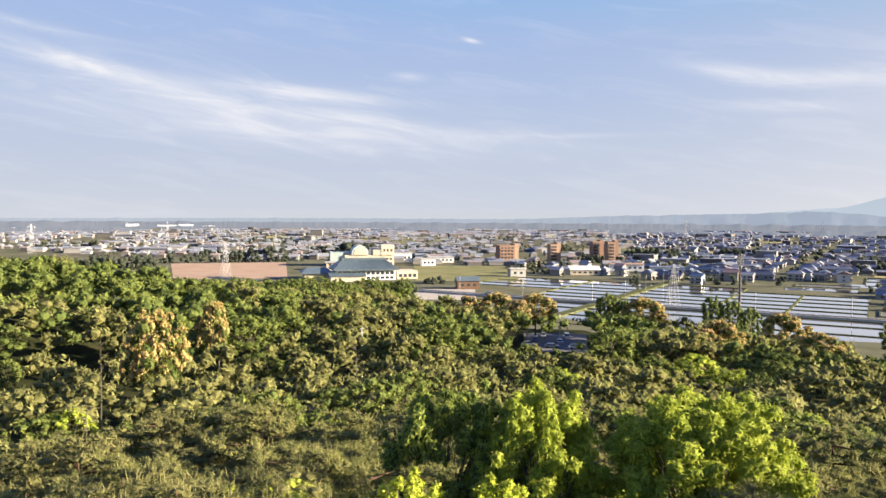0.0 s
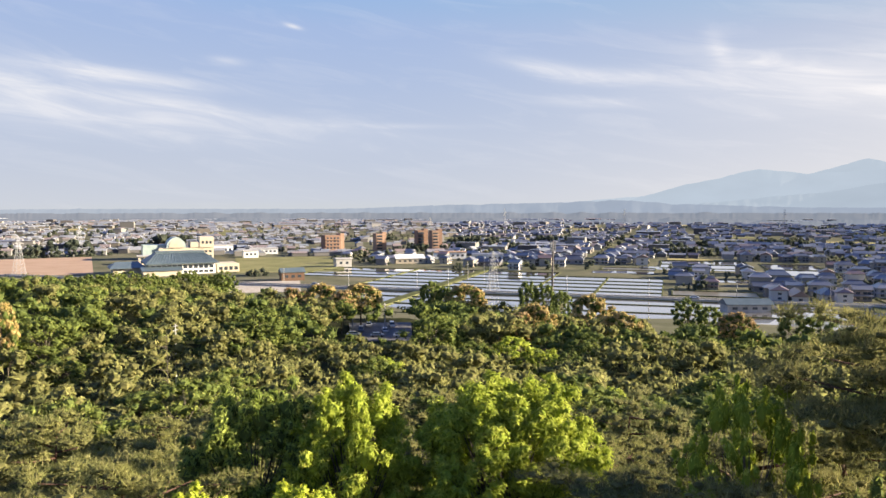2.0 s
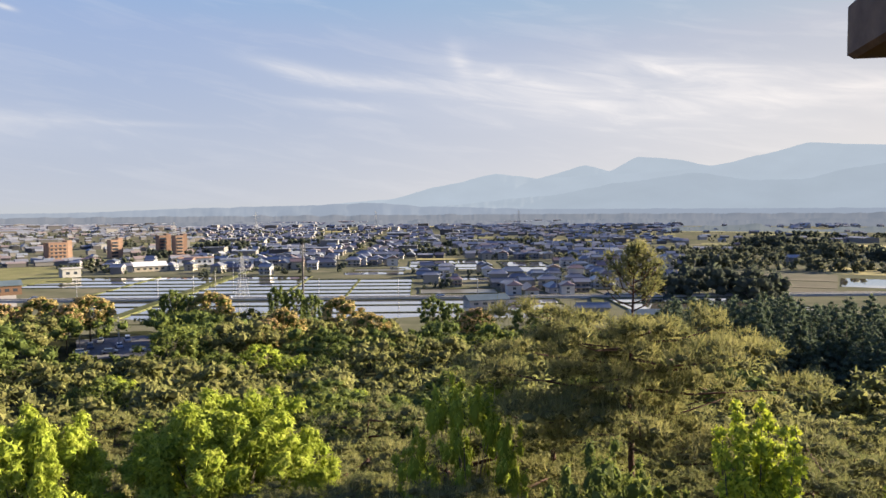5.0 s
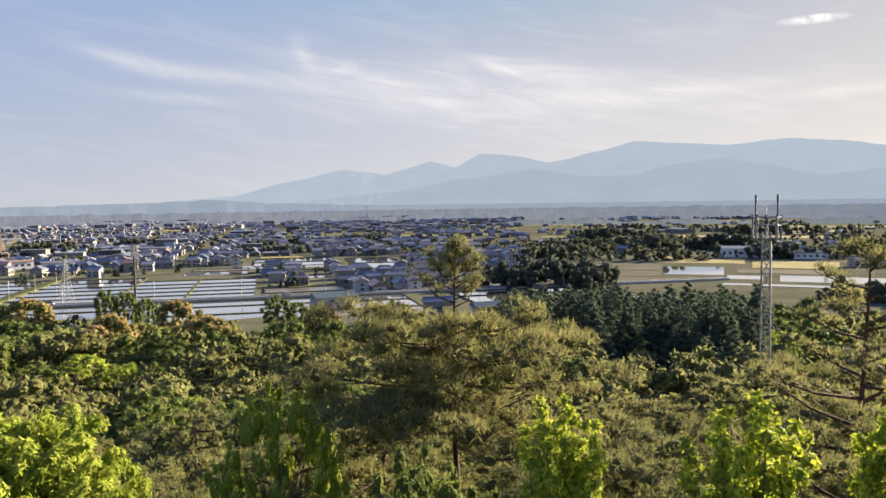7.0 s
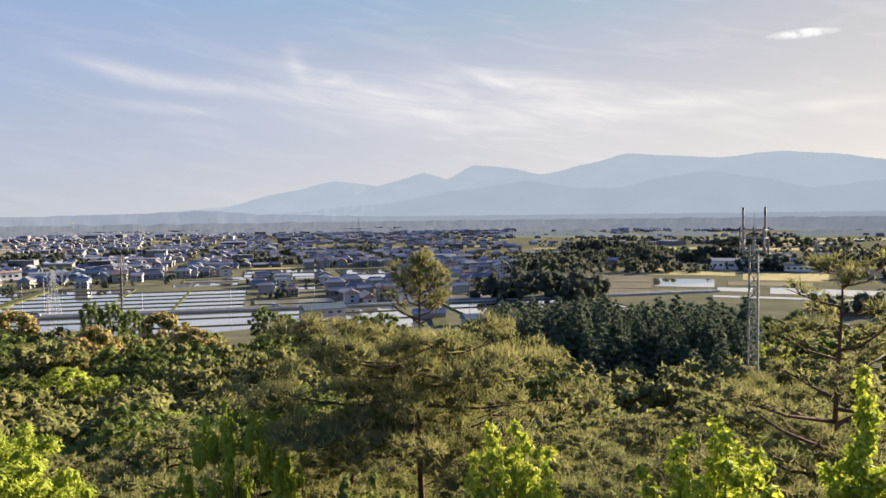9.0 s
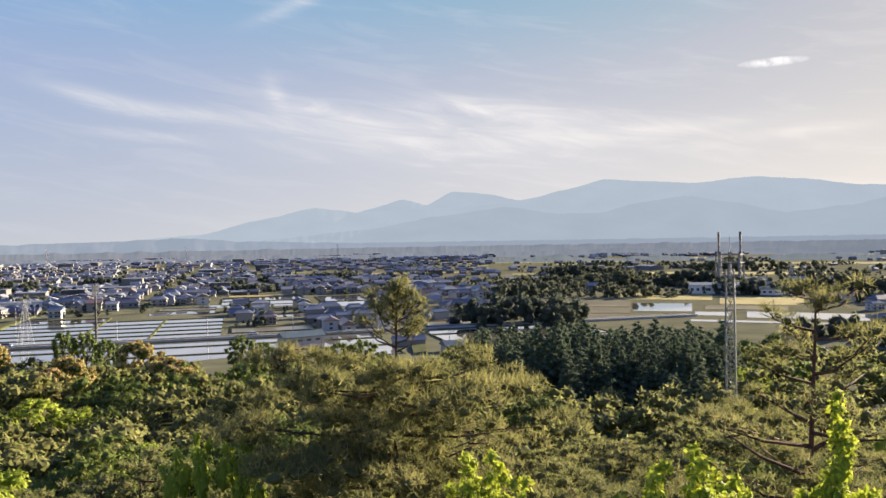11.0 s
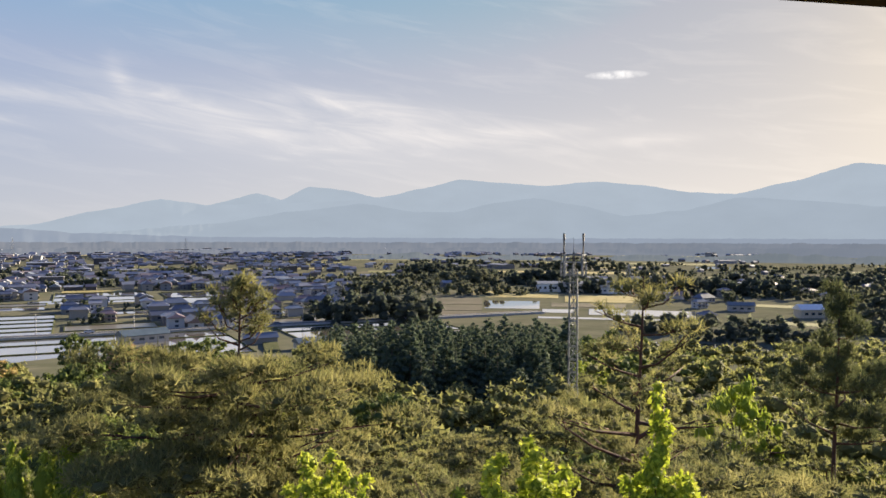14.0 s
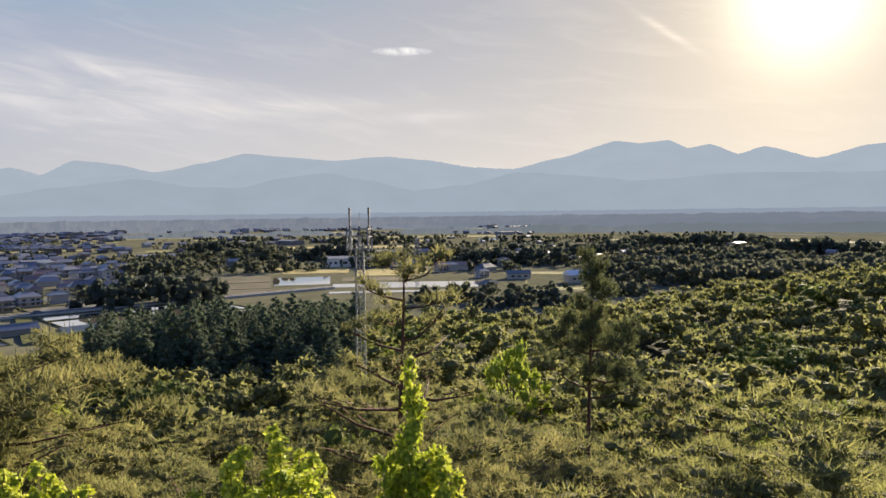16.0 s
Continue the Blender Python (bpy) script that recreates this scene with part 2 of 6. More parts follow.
M = {
    "soil": material("forest_soil", [(0.018, 0.018, 0.010), (0.03, 0.035, 0.014), (0.045, 0.042, 0.02)], 0.95, 0.25, 0.3, 0.3, spec=0.03),
    "plain": material("plain_fields", [(0.10, 0.104, 0.066), (0.15, 0.145, 0.098), (0.115, 0.118, 0.076), (0.21, 0.19, 0.135)], 0.95, 0.013, 0.0, 0.25, spec=0.0),
    "bark_pine": material("red_pine_bark", [(0.035, 0.022, 0.018), (0.10, 0.05, 0.034), (0.065, 0.036, 0.026)], 0.9, 4.0, 0.6, 0.3),
    "bark": material("grey_bark", [(0.06, 0.05, 0.035), (0.13, 0.11, 0.08)], 0.9, 5.0, 0.6, 0.3),
    "needle": material("pine_needles", [(0.118, 0.134, 0.046), (0.228, 0.234, 0.080), (0.340, 0.328, 0.112)], 0.75, 0.75, 0, 0, vary="island", spread=0.24, through=0.48, spec=0.12),
    "needle_dark": material("pine_needles_dark", [(0.095, 0.112, 0.048), (0.180, 0.188, 0.074), (0.270, 0.260, 0.102)], 0.75, 0.75, 0, 0, vary="island", spread=0.24, through=0.48, spec=0.12),
    "needle_brown": material("pine_needles_browning", [(0.114, 0.122, 0.048), (0.215, 0.210, 0.080), (0.315, 0.288, 0.112)], 0.75, 0.75, 0, 0, vary="island", spread=0.24, through=0.48, spec=0.12),
    "needle_deep": material("pine_needles_deep_green", [(0.050, 0.065, 0.032), (0.095, 0.110, 0.048), (0.150, 0.155, 0.064)], 0.75, 0.75, 0, 0, vary="island", spread=0.24, through=0.40, spec=0.12),
    # clump cores: twigs and old leaves, coloured darker as shade between the blades
    "inner_pine": material("shaded_pine_twigs_and_old_needles", [(0.085, 0.085, 0.032), (0.135, 0.130, 0.048)], 0.9, 1.2, vary="island", spread=0.3, spec=0.05),
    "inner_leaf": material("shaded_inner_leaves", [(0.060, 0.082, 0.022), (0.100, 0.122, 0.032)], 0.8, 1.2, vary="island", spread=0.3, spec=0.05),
    "inner_bright": material("shaded_inner_spring_leaves", [(0.15, 0.20, 0.024), (0.24, 0.285, 0.036)], 0.8, 1.2, vary="island", spread=0.3, spec=0.05),
    "inner_cedar": material("shaded_inner_cedar_twigs", [(0.050, 0.070, 0.046), (0.075, 0.098, 0.060)], 0.9, 1.2, vary="island", spread=0.3, spec=0.05),
    "shoot": material("pine_shoots", [(0.22, 0.22, 0.08), (0.36, 0.33, 0.14)], 0.6, 2.0, vary="island", spread=0.4, through=0.3),
    "leaf_fresh": material("fresh_oak_leaves", [(0.14, 0.19, 0.035), (0.25, 0.31, 0.06), (0.36, 0.41, 0.09)], 0.6, 0.7, vary="island", spread=0.26, through=0.40, spec=0.12),
    "leaf_bright": material("spring_leaves", [(0.20, 0.255, 0.03), (0.33, 0.385, 0.05), (0.46, 0.50, 0.09)], 0.6, 0.7, vary="island", spread=0.26, through=0.40, spec=0.12),
    "leaf_yellow": material("young_yellow_leaves", [(0.24, 0.31, 0.03), (0.39, 0.45, 0.045), (0.54, 0.56, 0.07)], 0.6, 0.6, vary="island", spread=0.5, through=0.40, spec=0.12),
    "leaf_mid": material("oak_leaves", [(0.085, 0.118, 0.028), (0.165, 0.200, 0.045), (0.26, 0.275, 0.065)], 0.7, 0.7, vary="island", spread=0.26, through=0.40, spec=0.12),
    "leaf_dark": material("evergreen_leaves", [(0.050, 0.080, 0.024), (0.100, 0.132, 0.034), (0.17, 0.195, 0.050)], 0.65, 0.7, vary="island", spread=0.26, through=0.40, spec=0.12),
    "leaf_cedar": material("cedar_foliage", [(0.055, 0.080, 0.052), (0.10, 0.130, 0.078), (0.15, 0.18, 0.098)], 0.8, 0.7, vary="island", spread=0.26, through=0.4, spec=0.12),
    "blossom": material("chinquapin_blossom", [(0.32, 0.235, 0.075), (0.45, 0.34, 0.125), (0.56, 0.44, 0.19)], 0.8, 0.8, vary="island", spread=0.6, through=0.3),
    "blossom_old": material("chinquapin_blossom_fading", [(0.28, 0.19, 0.08), (0.42, 0.29, 0.13), (0.54, 0.40, 0.20)], 0.8, 0.8, vary="island", spread=0.6, through=0.3),
    "water": material("paddy_water", [(0.16, 0.14, 0.11), (0.26, 0.235, 0.19)], 0.03, 0.03, 0, 0.1, spec=1.0, coat=1.0),
    "mud": material("wet_paddy_mud", [(0.12, 0.10, 0.06), (0.20, 0.17, 0.11)], 0.30, 0.06, 0.05, 0.15, spec=0.5),
    "bund": material("grassy_bund", [(0.06, 0.075, 0.03), (0.12, 0.12, 0.06)], 0.95, 0.3, 0.1, 0.2, spec=0.03),
    "lawn": material("lawn_field", [(0.145, 0.15, 0.07), (0.20, 0.195, 0.09), (0.26, 0.235, 0.12)], 0.95, 0.05, 0.0, 0.2, spec=0.03),
    "wheat": material("ripening_barley", [(0.28, 0.24, 0.10), (0.38, 0.325, 0.155)], 0.95, 0.06, 0.0, 0.2, spec=0.03),
    "clay": material("sports_ground_clay", [(0.34, 0.235, 0.165), (0.42, 0.305, 0.225)], 0.95, 0.06, 0.0, 0.1, spec=0.03),
    "tilled": material("tilled_brown_field", [(0.085, 0.08, 0.055), (0.14, 0.125, 0.09)], 0.95, 0.05, 0.0, 0.15, spec=0.05),
    "worn": material("worn_asphalt", [(0.12, 0.12, 0.12), (0.19, 0.185, 0.18)], 0.9, 0.3, 0.02, 0.15, spec=0.1),
    "asphalt": material("asphalt", [(0.05, 0.05, 0.052), (0.09, 0.09, 0.092)], 0.85, 0.4, 0.05, 0.2),
    "concrete": material("concrete", [(0.32, 0.31, 0.29), (0.46, 0.45, 0.43)], 0.85, 0.5, 0.05, 0.15),
    "gravel": material("pale_gravel", [(0.34, 0.30, 0.25), (0.48, 0.44, 0.38)], 0.95, 0.5, 0.1, 0.2, spec=0.03),
    "steel": material("galvanised_steel", [(0.20, 0.21, 0.22), (0.30, 0.31, 0.32)], 0.5, 2.0, metal=0.6),
    "pale_steel": material("pale_grey_steel", [(0.30, 0.31, 0.32), (0.40, 0.41, 0.42)], 0.6, 2.0),
    "pole_dark": material("dark_painted_steel", [(0.05, 0.045, 0.045), (0.09, 0.08, 0.08)], 0.6, 2.0),
    "white": material("white_painted_metal", [(0.66, 0.66, 0.65), (0.80, 0.80, 0.79)], 0.5, 1.0),
    "teal": material("teal_sheet_roof", [(0.075, 0.105, 0.12), (0.11, 0.145, 0.165)], 0.45, 0.3, fine=0.08),
    "mint": material("mint_sheet_roof", [(0.30, 0.38, 0.36), (0.38, 0.45, 0.43)], 0.5, 0.3),
    "cream": material("cream_render", [(0.46, 0.40, 0.30), (0.56, 0.49, 0.38)], 0.85, 0.4, 0.02, 0.06),
    "brick": material("brown_brick_cladding", [(0.19, 0.115, 0.08), (0.26, 0.165, 0.12)], 0.85, 0.4, 0.02, 0.1),
    "orange": material("orange_brick_cladding", [(0.27, 0.175, 0.12), (0.34, 0.23, 0.165)], 0.85, 0.4, 0.02, 0.1),
    "glass": material("dark_window_glass", [(0.03, 0.04, 0.05), (0.06, 0.07, 0.09)], 0.08, 0.5, spec=0.6),
    "wall": material("house_render", [(0.36, 0.35, 0.33), (0.26, 0.25, 0.23), (0.48, 0.47, 0.46), (0.18, 0.17, 0.165), (0.34, 0.31, 0.26), (0.24, 0.25, 0.26)], 0.85, 0.5, vary="object", steps=True),
    "roof": material("glazed_roof_tile", [(0.12, 0.125, 0.14), (0.17, 0.175, 0.19), (0.20, 0.14, 0.12), (0.10, 0.11, 0.13), (0.26, 0.26, 0.27), (0.14, 0.165, 0.20)], 0.35, 0.5, vary="object", steps=True, spec=0.5),
    # haze put into the base colour: far walls dulled, far roofs paled
    "wall_far": material("hazed_house_walls", [(0.176, 0.170, 0.160), (0.110, 0.105, 0.10), (0.192, 0.185, 0.175), (0.085, 0.080, 0.080), (0.15, 0.135, 0.115), (0.30, 0.29, 0.28)], 0.85, 0.5, vary="island", steps=True),
    "roof_far": material("hazed_house_roofs", [(0.18, 0.19, 0.21), (0.23, 0.24, 0.26), (0.23, 0.19, 0.18), (0.17, 0.18, 0.21), (0.24, 0.25, 0.27), (0.20, 0.225, 0.26), (0.25, 0.26, 0.28)], 0.5, 0.5, vary="island", steps=True, spec=0.25),
    "timber": material("weathered_brown_timber", [(0.10, 0.055, 0.035), (0.20, 0.12, 0.075)], 0.7, 6.0, 0.3, 0.25),
    # far foliage paled and greyed in base colour to stand for haze
    "grove": material("hazed_grove_leaves", [(0.115, 0.13, 0.09), (0.15, 0.16, 0.10), (0.19, 0.185, 0.11)], 0.9, 0.02, 0, 0, vary="island", spread=0.5, through=0.5, spec=0.05),
    "grove_dark": material("hazed_evergreen_leaves", [(0.072, 0.090, 0.066), (0.095, 0.112, 0.078), (0.12, 0.135, 0.09)], 0.9, 0.02, 0, 0, vary="island", spread=0.5, through=0.5, spec=0.05),
    # cores of the same trees, toned a little darker as shade among leaves
    "inner_grove": material("hazed_grove_shade", [(0.085, 0.100, 0.066), (0.11, 0.122, 0.08)], 0.9, 0.05, vary="island", spread=0.4, spec=0.05, through=0.45),
    "inner_grove_dark": material("hazed_evergreen_shade", [(0.066, 0.080, 0.062), (0.085, 0.098, 0.072)], 0.9, 0.05, vary="island", spread=0.4, spec=0.05, through=0.45),
    "paint": material("car_paint", [(0.70, 0.70, 0.70), (0.03, 0.03, 0.035), (0.45, 0.46, 0.48), (0.62, 0.62, 0.63), (0.10, 0.12, 0.18), (0.30, 0.05, 0.04)], 0.3, 1.0, vary="object", steps=True, spec=0.5, coat=0.5),
    "rubber": material("tyre_rubber", [(0.02, 0.02, 0.02), (0.035, 0.035, 0.035)], 0.8, 3.0),
}


# ---- mesh helpers ----
def mesh(name, verts, faces, smooth=False):
    me = bpy.data.meshes.new(name)
    me.from_pydata(verts if isinstance(verts, list) else verts.tolist(), [], faces if isinstance(faces, list) else faces.tolist())
    if smooth:
        me.polygons.foreach_set("use_smooth", [True] * len(me.polygons))
    me.update()
    return me


class Shape:
    """Gathers vertices and faces for one mesh."""

    def __init__(self):
        self.v, self.f = [], []

    def add(self, verts, faces):
        k = len(self.v)
        self.v += [tuple(p) for p in verts]
        self.f += [tuple(i + k for i in q) for q in faces]
        return self

    def box(self, x0, x1, y0, y1, z0, z1):
        return self.add([(x, y, z) for z in (z0, z1) for x, y in ((x0, y0), (x1, y0), (x1, y1), (x0, y1))],
                        [(3, 2, 1, 0), (4, 5, 6, 7), (0, 1, 5, 4), (1, 2, 6, 5), (2, 3, 7, 6), (3, 0, 4, 7)])

    def tube(self, pts, radii, sides=6):
        pts = [Vector(p) for p in pts]
        rings = []
        for i, p in enumerate(pts):
            d = (pts[min(i + 1, len(pts) - 1)] - pts[max(i - 1, 0)]).normalized()
            a = d.orthogonal().normalized()
            b = d.cross(a)
            rings += [p + (a * math.cos(2 * math.pi * s / sides) + b * math.sin(2 * math.pi * s / sides)) * radii[i] for s in range(sides)]
        faces = []
        for i in range(len(pts) - 1):
            for s in range(sides):
                t = (s + 1) % sides
                faces.append((i * sides + s, i * sides + t, (i + 1) * sides + t, (i + 1) * sides + s))
        faces.append(tuple(range(sides))[::-1])
        faces.append(tuple(range((len(pts) - 1) * sides, len(pts) * sides)))
        return self.add(rings, faces)

    def bar(self, a, b, r, sides=4):
        return self.tube([a, b], [r, r], sides)

    def mesh(self, name, smooth=False):
        return mesh(name, self.v, self.f, smooth)


def part(name, me, mat, parent=None, label="", at=None):
    """One mesh object under a thing or a part."""
    if isinstance(me, Shape):
        me = me.mesh(name)
    if mat is not None and not me.materials:
        me.materials.append(mat)
    ob = new(name, me)
    if parent is not None:
        ob.parent = parent
    if at is not None:
        ob.matrix_basis = at
    if label:
        tagged(ob, label)
    return ob


def thing(name, m, label, category, group="", kind=""):
    ob = new(name)
    ob.empty_display_size = 0.5
    ob.matrix_basis = m
    return tagged(ob, label, category, group, kind)


def setting(name, me, mat, label, category, m=None):
    ob = part(name, me, mat, None, "", m)
    return tagged(ob, label, category, "", "structure")


def polar(a, r, z=0.0):
    """A place at a degrees right of the first view's heading and r metres from the lookout."""
    return Vector((LOOK_X + r * math.sin(radians(a)), LOOK_Y + r * math.cos(radians(a)), z))


LOOK_X, LOOK_Y = 4.0, 1.3


# ---- the land ----
def ramp_at(table, x):
    return float(np.interp(x, [t[0] for t in table], [t[1] for t in table]))


HILL = ((0, 29), (15, 28), (30, 22), (50, 16.5), (80, 12.5), (120, 9), (160, 6), (200, 3.6), (240, 1.6), (290, 0), (400, 0))
EDGE = ((-180, 300), (-60, 330), (-35, 330), (-22, 330), (-14, 430), (-5, 430), (-3, 300), (2, 262), (12, 258), (18, 240), (26, 205), (36, 215), (46, 205), (50, 235), (66, 250), (76, 235), (84, 245), (90, 300), (104, 370), (130, 370), (180, 300))
# how far below the eye's level the tree tops stay, as a slope
TOPS = ((-180, 0.05), (-40, 0.046), (-30, 0.046), (-26, 0.045), (-21, 0.052), (-15, 0.079), (-10, 0.087), (-4.5, 0.084), (-2.7, 0.105), (3, 0.112), (12, 0.112), (18, 0.122), (25, 0.142), (33, 0.145), (46, 0.145), (50, 0.11), (66, 0.107), (72, 0.12), (82, 0.117), (89, 0.10), (95, 0.075), (104, 0.06), (180, 0.05))


def ar(x, y):
    dx, dy = x - LOOK_X, y - LOOK_Y
    return math.degrees(math.atan2(dx, dy)), math.hypot(dx, dy)


def ground_z(x, y):
    a, r = ar(x, y)
    z = ramp_at(HILL, r)
    z += 21 * math.exp(-((a + 37) / 22) ** 2 - ((r - 235) / 75) ** 2)
    z += 17 * math.exp(-((a - 112) / 15) ** 2 - ((r - 265) / 85) ** 2)
    if r < 300:
        z += 1.2 * noise.noise(Vector((x / 28, y / 28, 0))) * min(1, max(0, (r - 15) / 30)) * min(1, (300 - r) / 60)
    if 3 < a < 12 and 195 < r < 262:
        z = z * 0.2 + 3.4 * 0.8
    return z


def build_ground():
    """One sheet: fine over the hill, coarse out to the horizon."""
    radii = [0, 5, 10, 15, 20] + [20 + 6 * i for i in range(1, 70)] + [470, 540, 650, 800, 1000, 1400, 2000, 3000, 4000, 4700]
    n = 180
    verts, faces = [(LOOK_X, LOOK_Y, ground_z(LOOK_X, LOOK_Y))], []
    for r in radii[1:]:
        for i in range(n):
            p = polar(360 * i / n, r)
            verts.append((p.x, p.y, ground_z(p.x, p.y)))
    for i in range(n):
        faces.append((0, 1 + (i + 1) % n, 1 + i))
    for k in range(len(radii) - 2):
        for i in range(n):
            j = (i + 1) % n
            a, b = 1 + k * n, 1 + (k + 1) * n
            faces.append((a + i, a + j, b + j, b + i))
    me = mesh("ground", verts, faces, True)
    me.materials.append(M["plain"])
    me.materials.append(M["soil"])
    for p in me.polygons:
        a, r = ar(p.center.x, p.center.y)
        p.material_index = 1 if r < ramp_at(EDGE, a) + 4 else 0
    setting("ground", me, None, "wooded hill running out into a wide farmed plain", "ground")


build_ground()


# ---- far mountains ----
def ridge(name, crest, r, mat, label, rough, deep=420, foot=-5.0, fine=3.1):
    """A chain of heights: crest gives angles above the level at headings in degrees, with spurs and a broken skyline between them."""
    verts, faces = [], []
    a0, a1 = crest[0][0], crest[-1][0]
    steps = int((a1 - a0) / 0.12)
    rows = 8
    for i in range(steps + 1):
        a = a0 + (a1 - a0) * i / steps
        for (p, ep), (q, eq) in zip(crest, crest[1:]):
            if p <= a <= q:
                t = (a - p) / (q - p)
                e = ep + (eq - ep) * (0.5 * t + 0.5 * t * t * (3 - 2 * t))
                break
        e += rough * (noise.noise(Vector((a * 0.9, r, 0))) + 0.5 * noise.noise(Vector((a * fine, r, 2))) + 0.25 * noise.noise(Vector((a * fine * 2.7, r, 5))))
        h = EYE + r * math.tan(radians(e))
        for k in range(rows):
            u = k / (rows - 1)
            spur = (110 * noise.noise(Vector((a * 0.6, u * 1.5, r))) + 30 * noise.noise(Vector((a * 1.9, u * 2.5, r)))) * u * (1 - u) * 2
            verts.append(polar(a, r - deep * (1 - u) + spur * deep / 420, foot + (h - foot) * u ** 1.2))
    for i in range(steps):
        for k in range(rows - 1):
            q = i * rows + k
            faces.append((q, q + rows, q + rows + 1, q + 1))
    setting(name, mesh(name, verts, faces, True), mat, label, "mountains")


# haze painted as glow, weaker on the nearer hills and wooded strips
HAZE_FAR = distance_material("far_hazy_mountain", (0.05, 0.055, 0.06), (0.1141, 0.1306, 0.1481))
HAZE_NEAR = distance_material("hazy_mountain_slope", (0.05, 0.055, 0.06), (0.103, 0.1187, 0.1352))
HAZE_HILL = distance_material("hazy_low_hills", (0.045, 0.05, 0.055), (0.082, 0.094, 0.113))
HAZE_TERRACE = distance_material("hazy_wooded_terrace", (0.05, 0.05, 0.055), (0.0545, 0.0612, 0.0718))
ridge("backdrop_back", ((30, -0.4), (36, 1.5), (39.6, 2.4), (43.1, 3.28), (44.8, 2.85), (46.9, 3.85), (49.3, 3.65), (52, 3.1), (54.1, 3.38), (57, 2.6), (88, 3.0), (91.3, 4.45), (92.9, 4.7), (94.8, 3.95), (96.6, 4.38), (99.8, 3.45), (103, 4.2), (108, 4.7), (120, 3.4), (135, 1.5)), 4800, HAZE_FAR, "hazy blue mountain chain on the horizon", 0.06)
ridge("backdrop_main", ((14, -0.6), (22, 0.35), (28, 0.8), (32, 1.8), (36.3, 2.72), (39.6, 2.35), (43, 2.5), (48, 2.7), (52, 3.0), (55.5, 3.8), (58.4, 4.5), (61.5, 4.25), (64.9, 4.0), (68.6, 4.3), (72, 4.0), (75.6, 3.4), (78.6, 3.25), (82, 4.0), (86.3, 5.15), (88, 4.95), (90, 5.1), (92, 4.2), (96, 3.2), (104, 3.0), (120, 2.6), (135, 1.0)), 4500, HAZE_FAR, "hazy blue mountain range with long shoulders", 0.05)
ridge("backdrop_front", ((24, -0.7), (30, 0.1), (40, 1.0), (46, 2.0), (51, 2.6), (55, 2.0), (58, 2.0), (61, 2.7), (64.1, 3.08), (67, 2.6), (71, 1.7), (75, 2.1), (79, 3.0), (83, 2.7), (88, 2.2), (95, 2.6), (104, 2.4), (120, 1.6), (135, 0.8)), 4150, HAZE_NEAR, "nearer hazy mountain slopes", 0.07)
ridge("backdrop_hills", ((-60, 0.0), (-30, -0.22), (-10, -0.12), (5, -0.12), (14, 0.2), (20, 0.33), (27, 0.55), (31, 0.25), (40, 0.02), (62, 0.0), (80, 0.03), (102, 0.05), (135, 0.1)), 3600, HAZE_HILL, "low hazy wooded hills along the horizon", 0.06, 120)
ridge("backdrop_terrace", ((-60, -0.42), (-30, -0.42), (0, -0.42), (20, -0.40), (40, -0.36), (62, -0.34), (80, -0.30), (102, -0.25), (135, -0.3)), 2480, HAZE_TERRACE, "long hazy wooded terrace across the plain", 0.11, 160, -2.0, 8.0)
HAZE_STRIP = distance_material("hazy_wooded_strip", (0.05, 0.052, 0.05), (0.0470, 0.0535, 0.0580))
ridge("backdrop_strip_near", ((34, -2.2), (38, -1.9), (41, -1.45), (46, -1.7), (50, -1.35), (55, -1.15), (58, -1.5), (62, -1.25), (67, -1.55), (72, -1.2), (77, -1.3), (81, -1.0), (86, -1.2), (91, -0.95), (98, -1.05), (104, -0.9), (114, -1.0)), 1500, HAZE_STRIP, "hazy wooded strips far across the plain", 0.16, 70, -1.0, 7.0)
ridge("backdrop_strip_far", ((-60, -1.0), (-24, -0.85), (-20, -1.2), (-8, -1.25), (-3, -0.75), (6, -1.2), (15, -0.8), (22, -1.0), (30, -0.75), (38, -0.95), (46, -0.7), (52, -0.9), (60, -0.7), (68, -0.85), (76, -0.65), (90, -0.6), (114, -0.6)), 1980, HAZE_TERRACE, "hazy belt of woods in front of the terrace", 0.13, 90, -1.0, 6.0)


# ---- trees ----
def unit(v):
    return v / np.maximum(1e-9, np.linalg.norm(v, axis=-1, keepdims=True))


def ico():
    """A unit icosahedron: the coarse core of a leaf clump."""
    g = (1 + 5 ** 0.5) / 2
    v = np.array([(-1, g, 0), (1, g, 0), (-1, -g, 0), (1, -g, 0), (0, -1, g), (0, 1, g), (0, -1, -g), (0, 1, -g), (g, 0, -1), (g, 0, 1), (-g, 0, -1), (-g, 0, 1)])
    near = [(i, j, k) for i, j, k in itertools.combinations(range(12), 3) if all(np.linalg.norm(v[a] - v[b]) < 2.1 for a, b in ((i, j), (j, k), (i, k)))]
    f = [(i, j, k) if np.dot(np.cross(v[j] - v[i], v[k] - v[i]), v[i]) > 0 else (i, k, j) for i, j, k in near]
    return v / math.sqrt(1 + g * g), np.array(f)


ICO_V, ICO_F = ico()


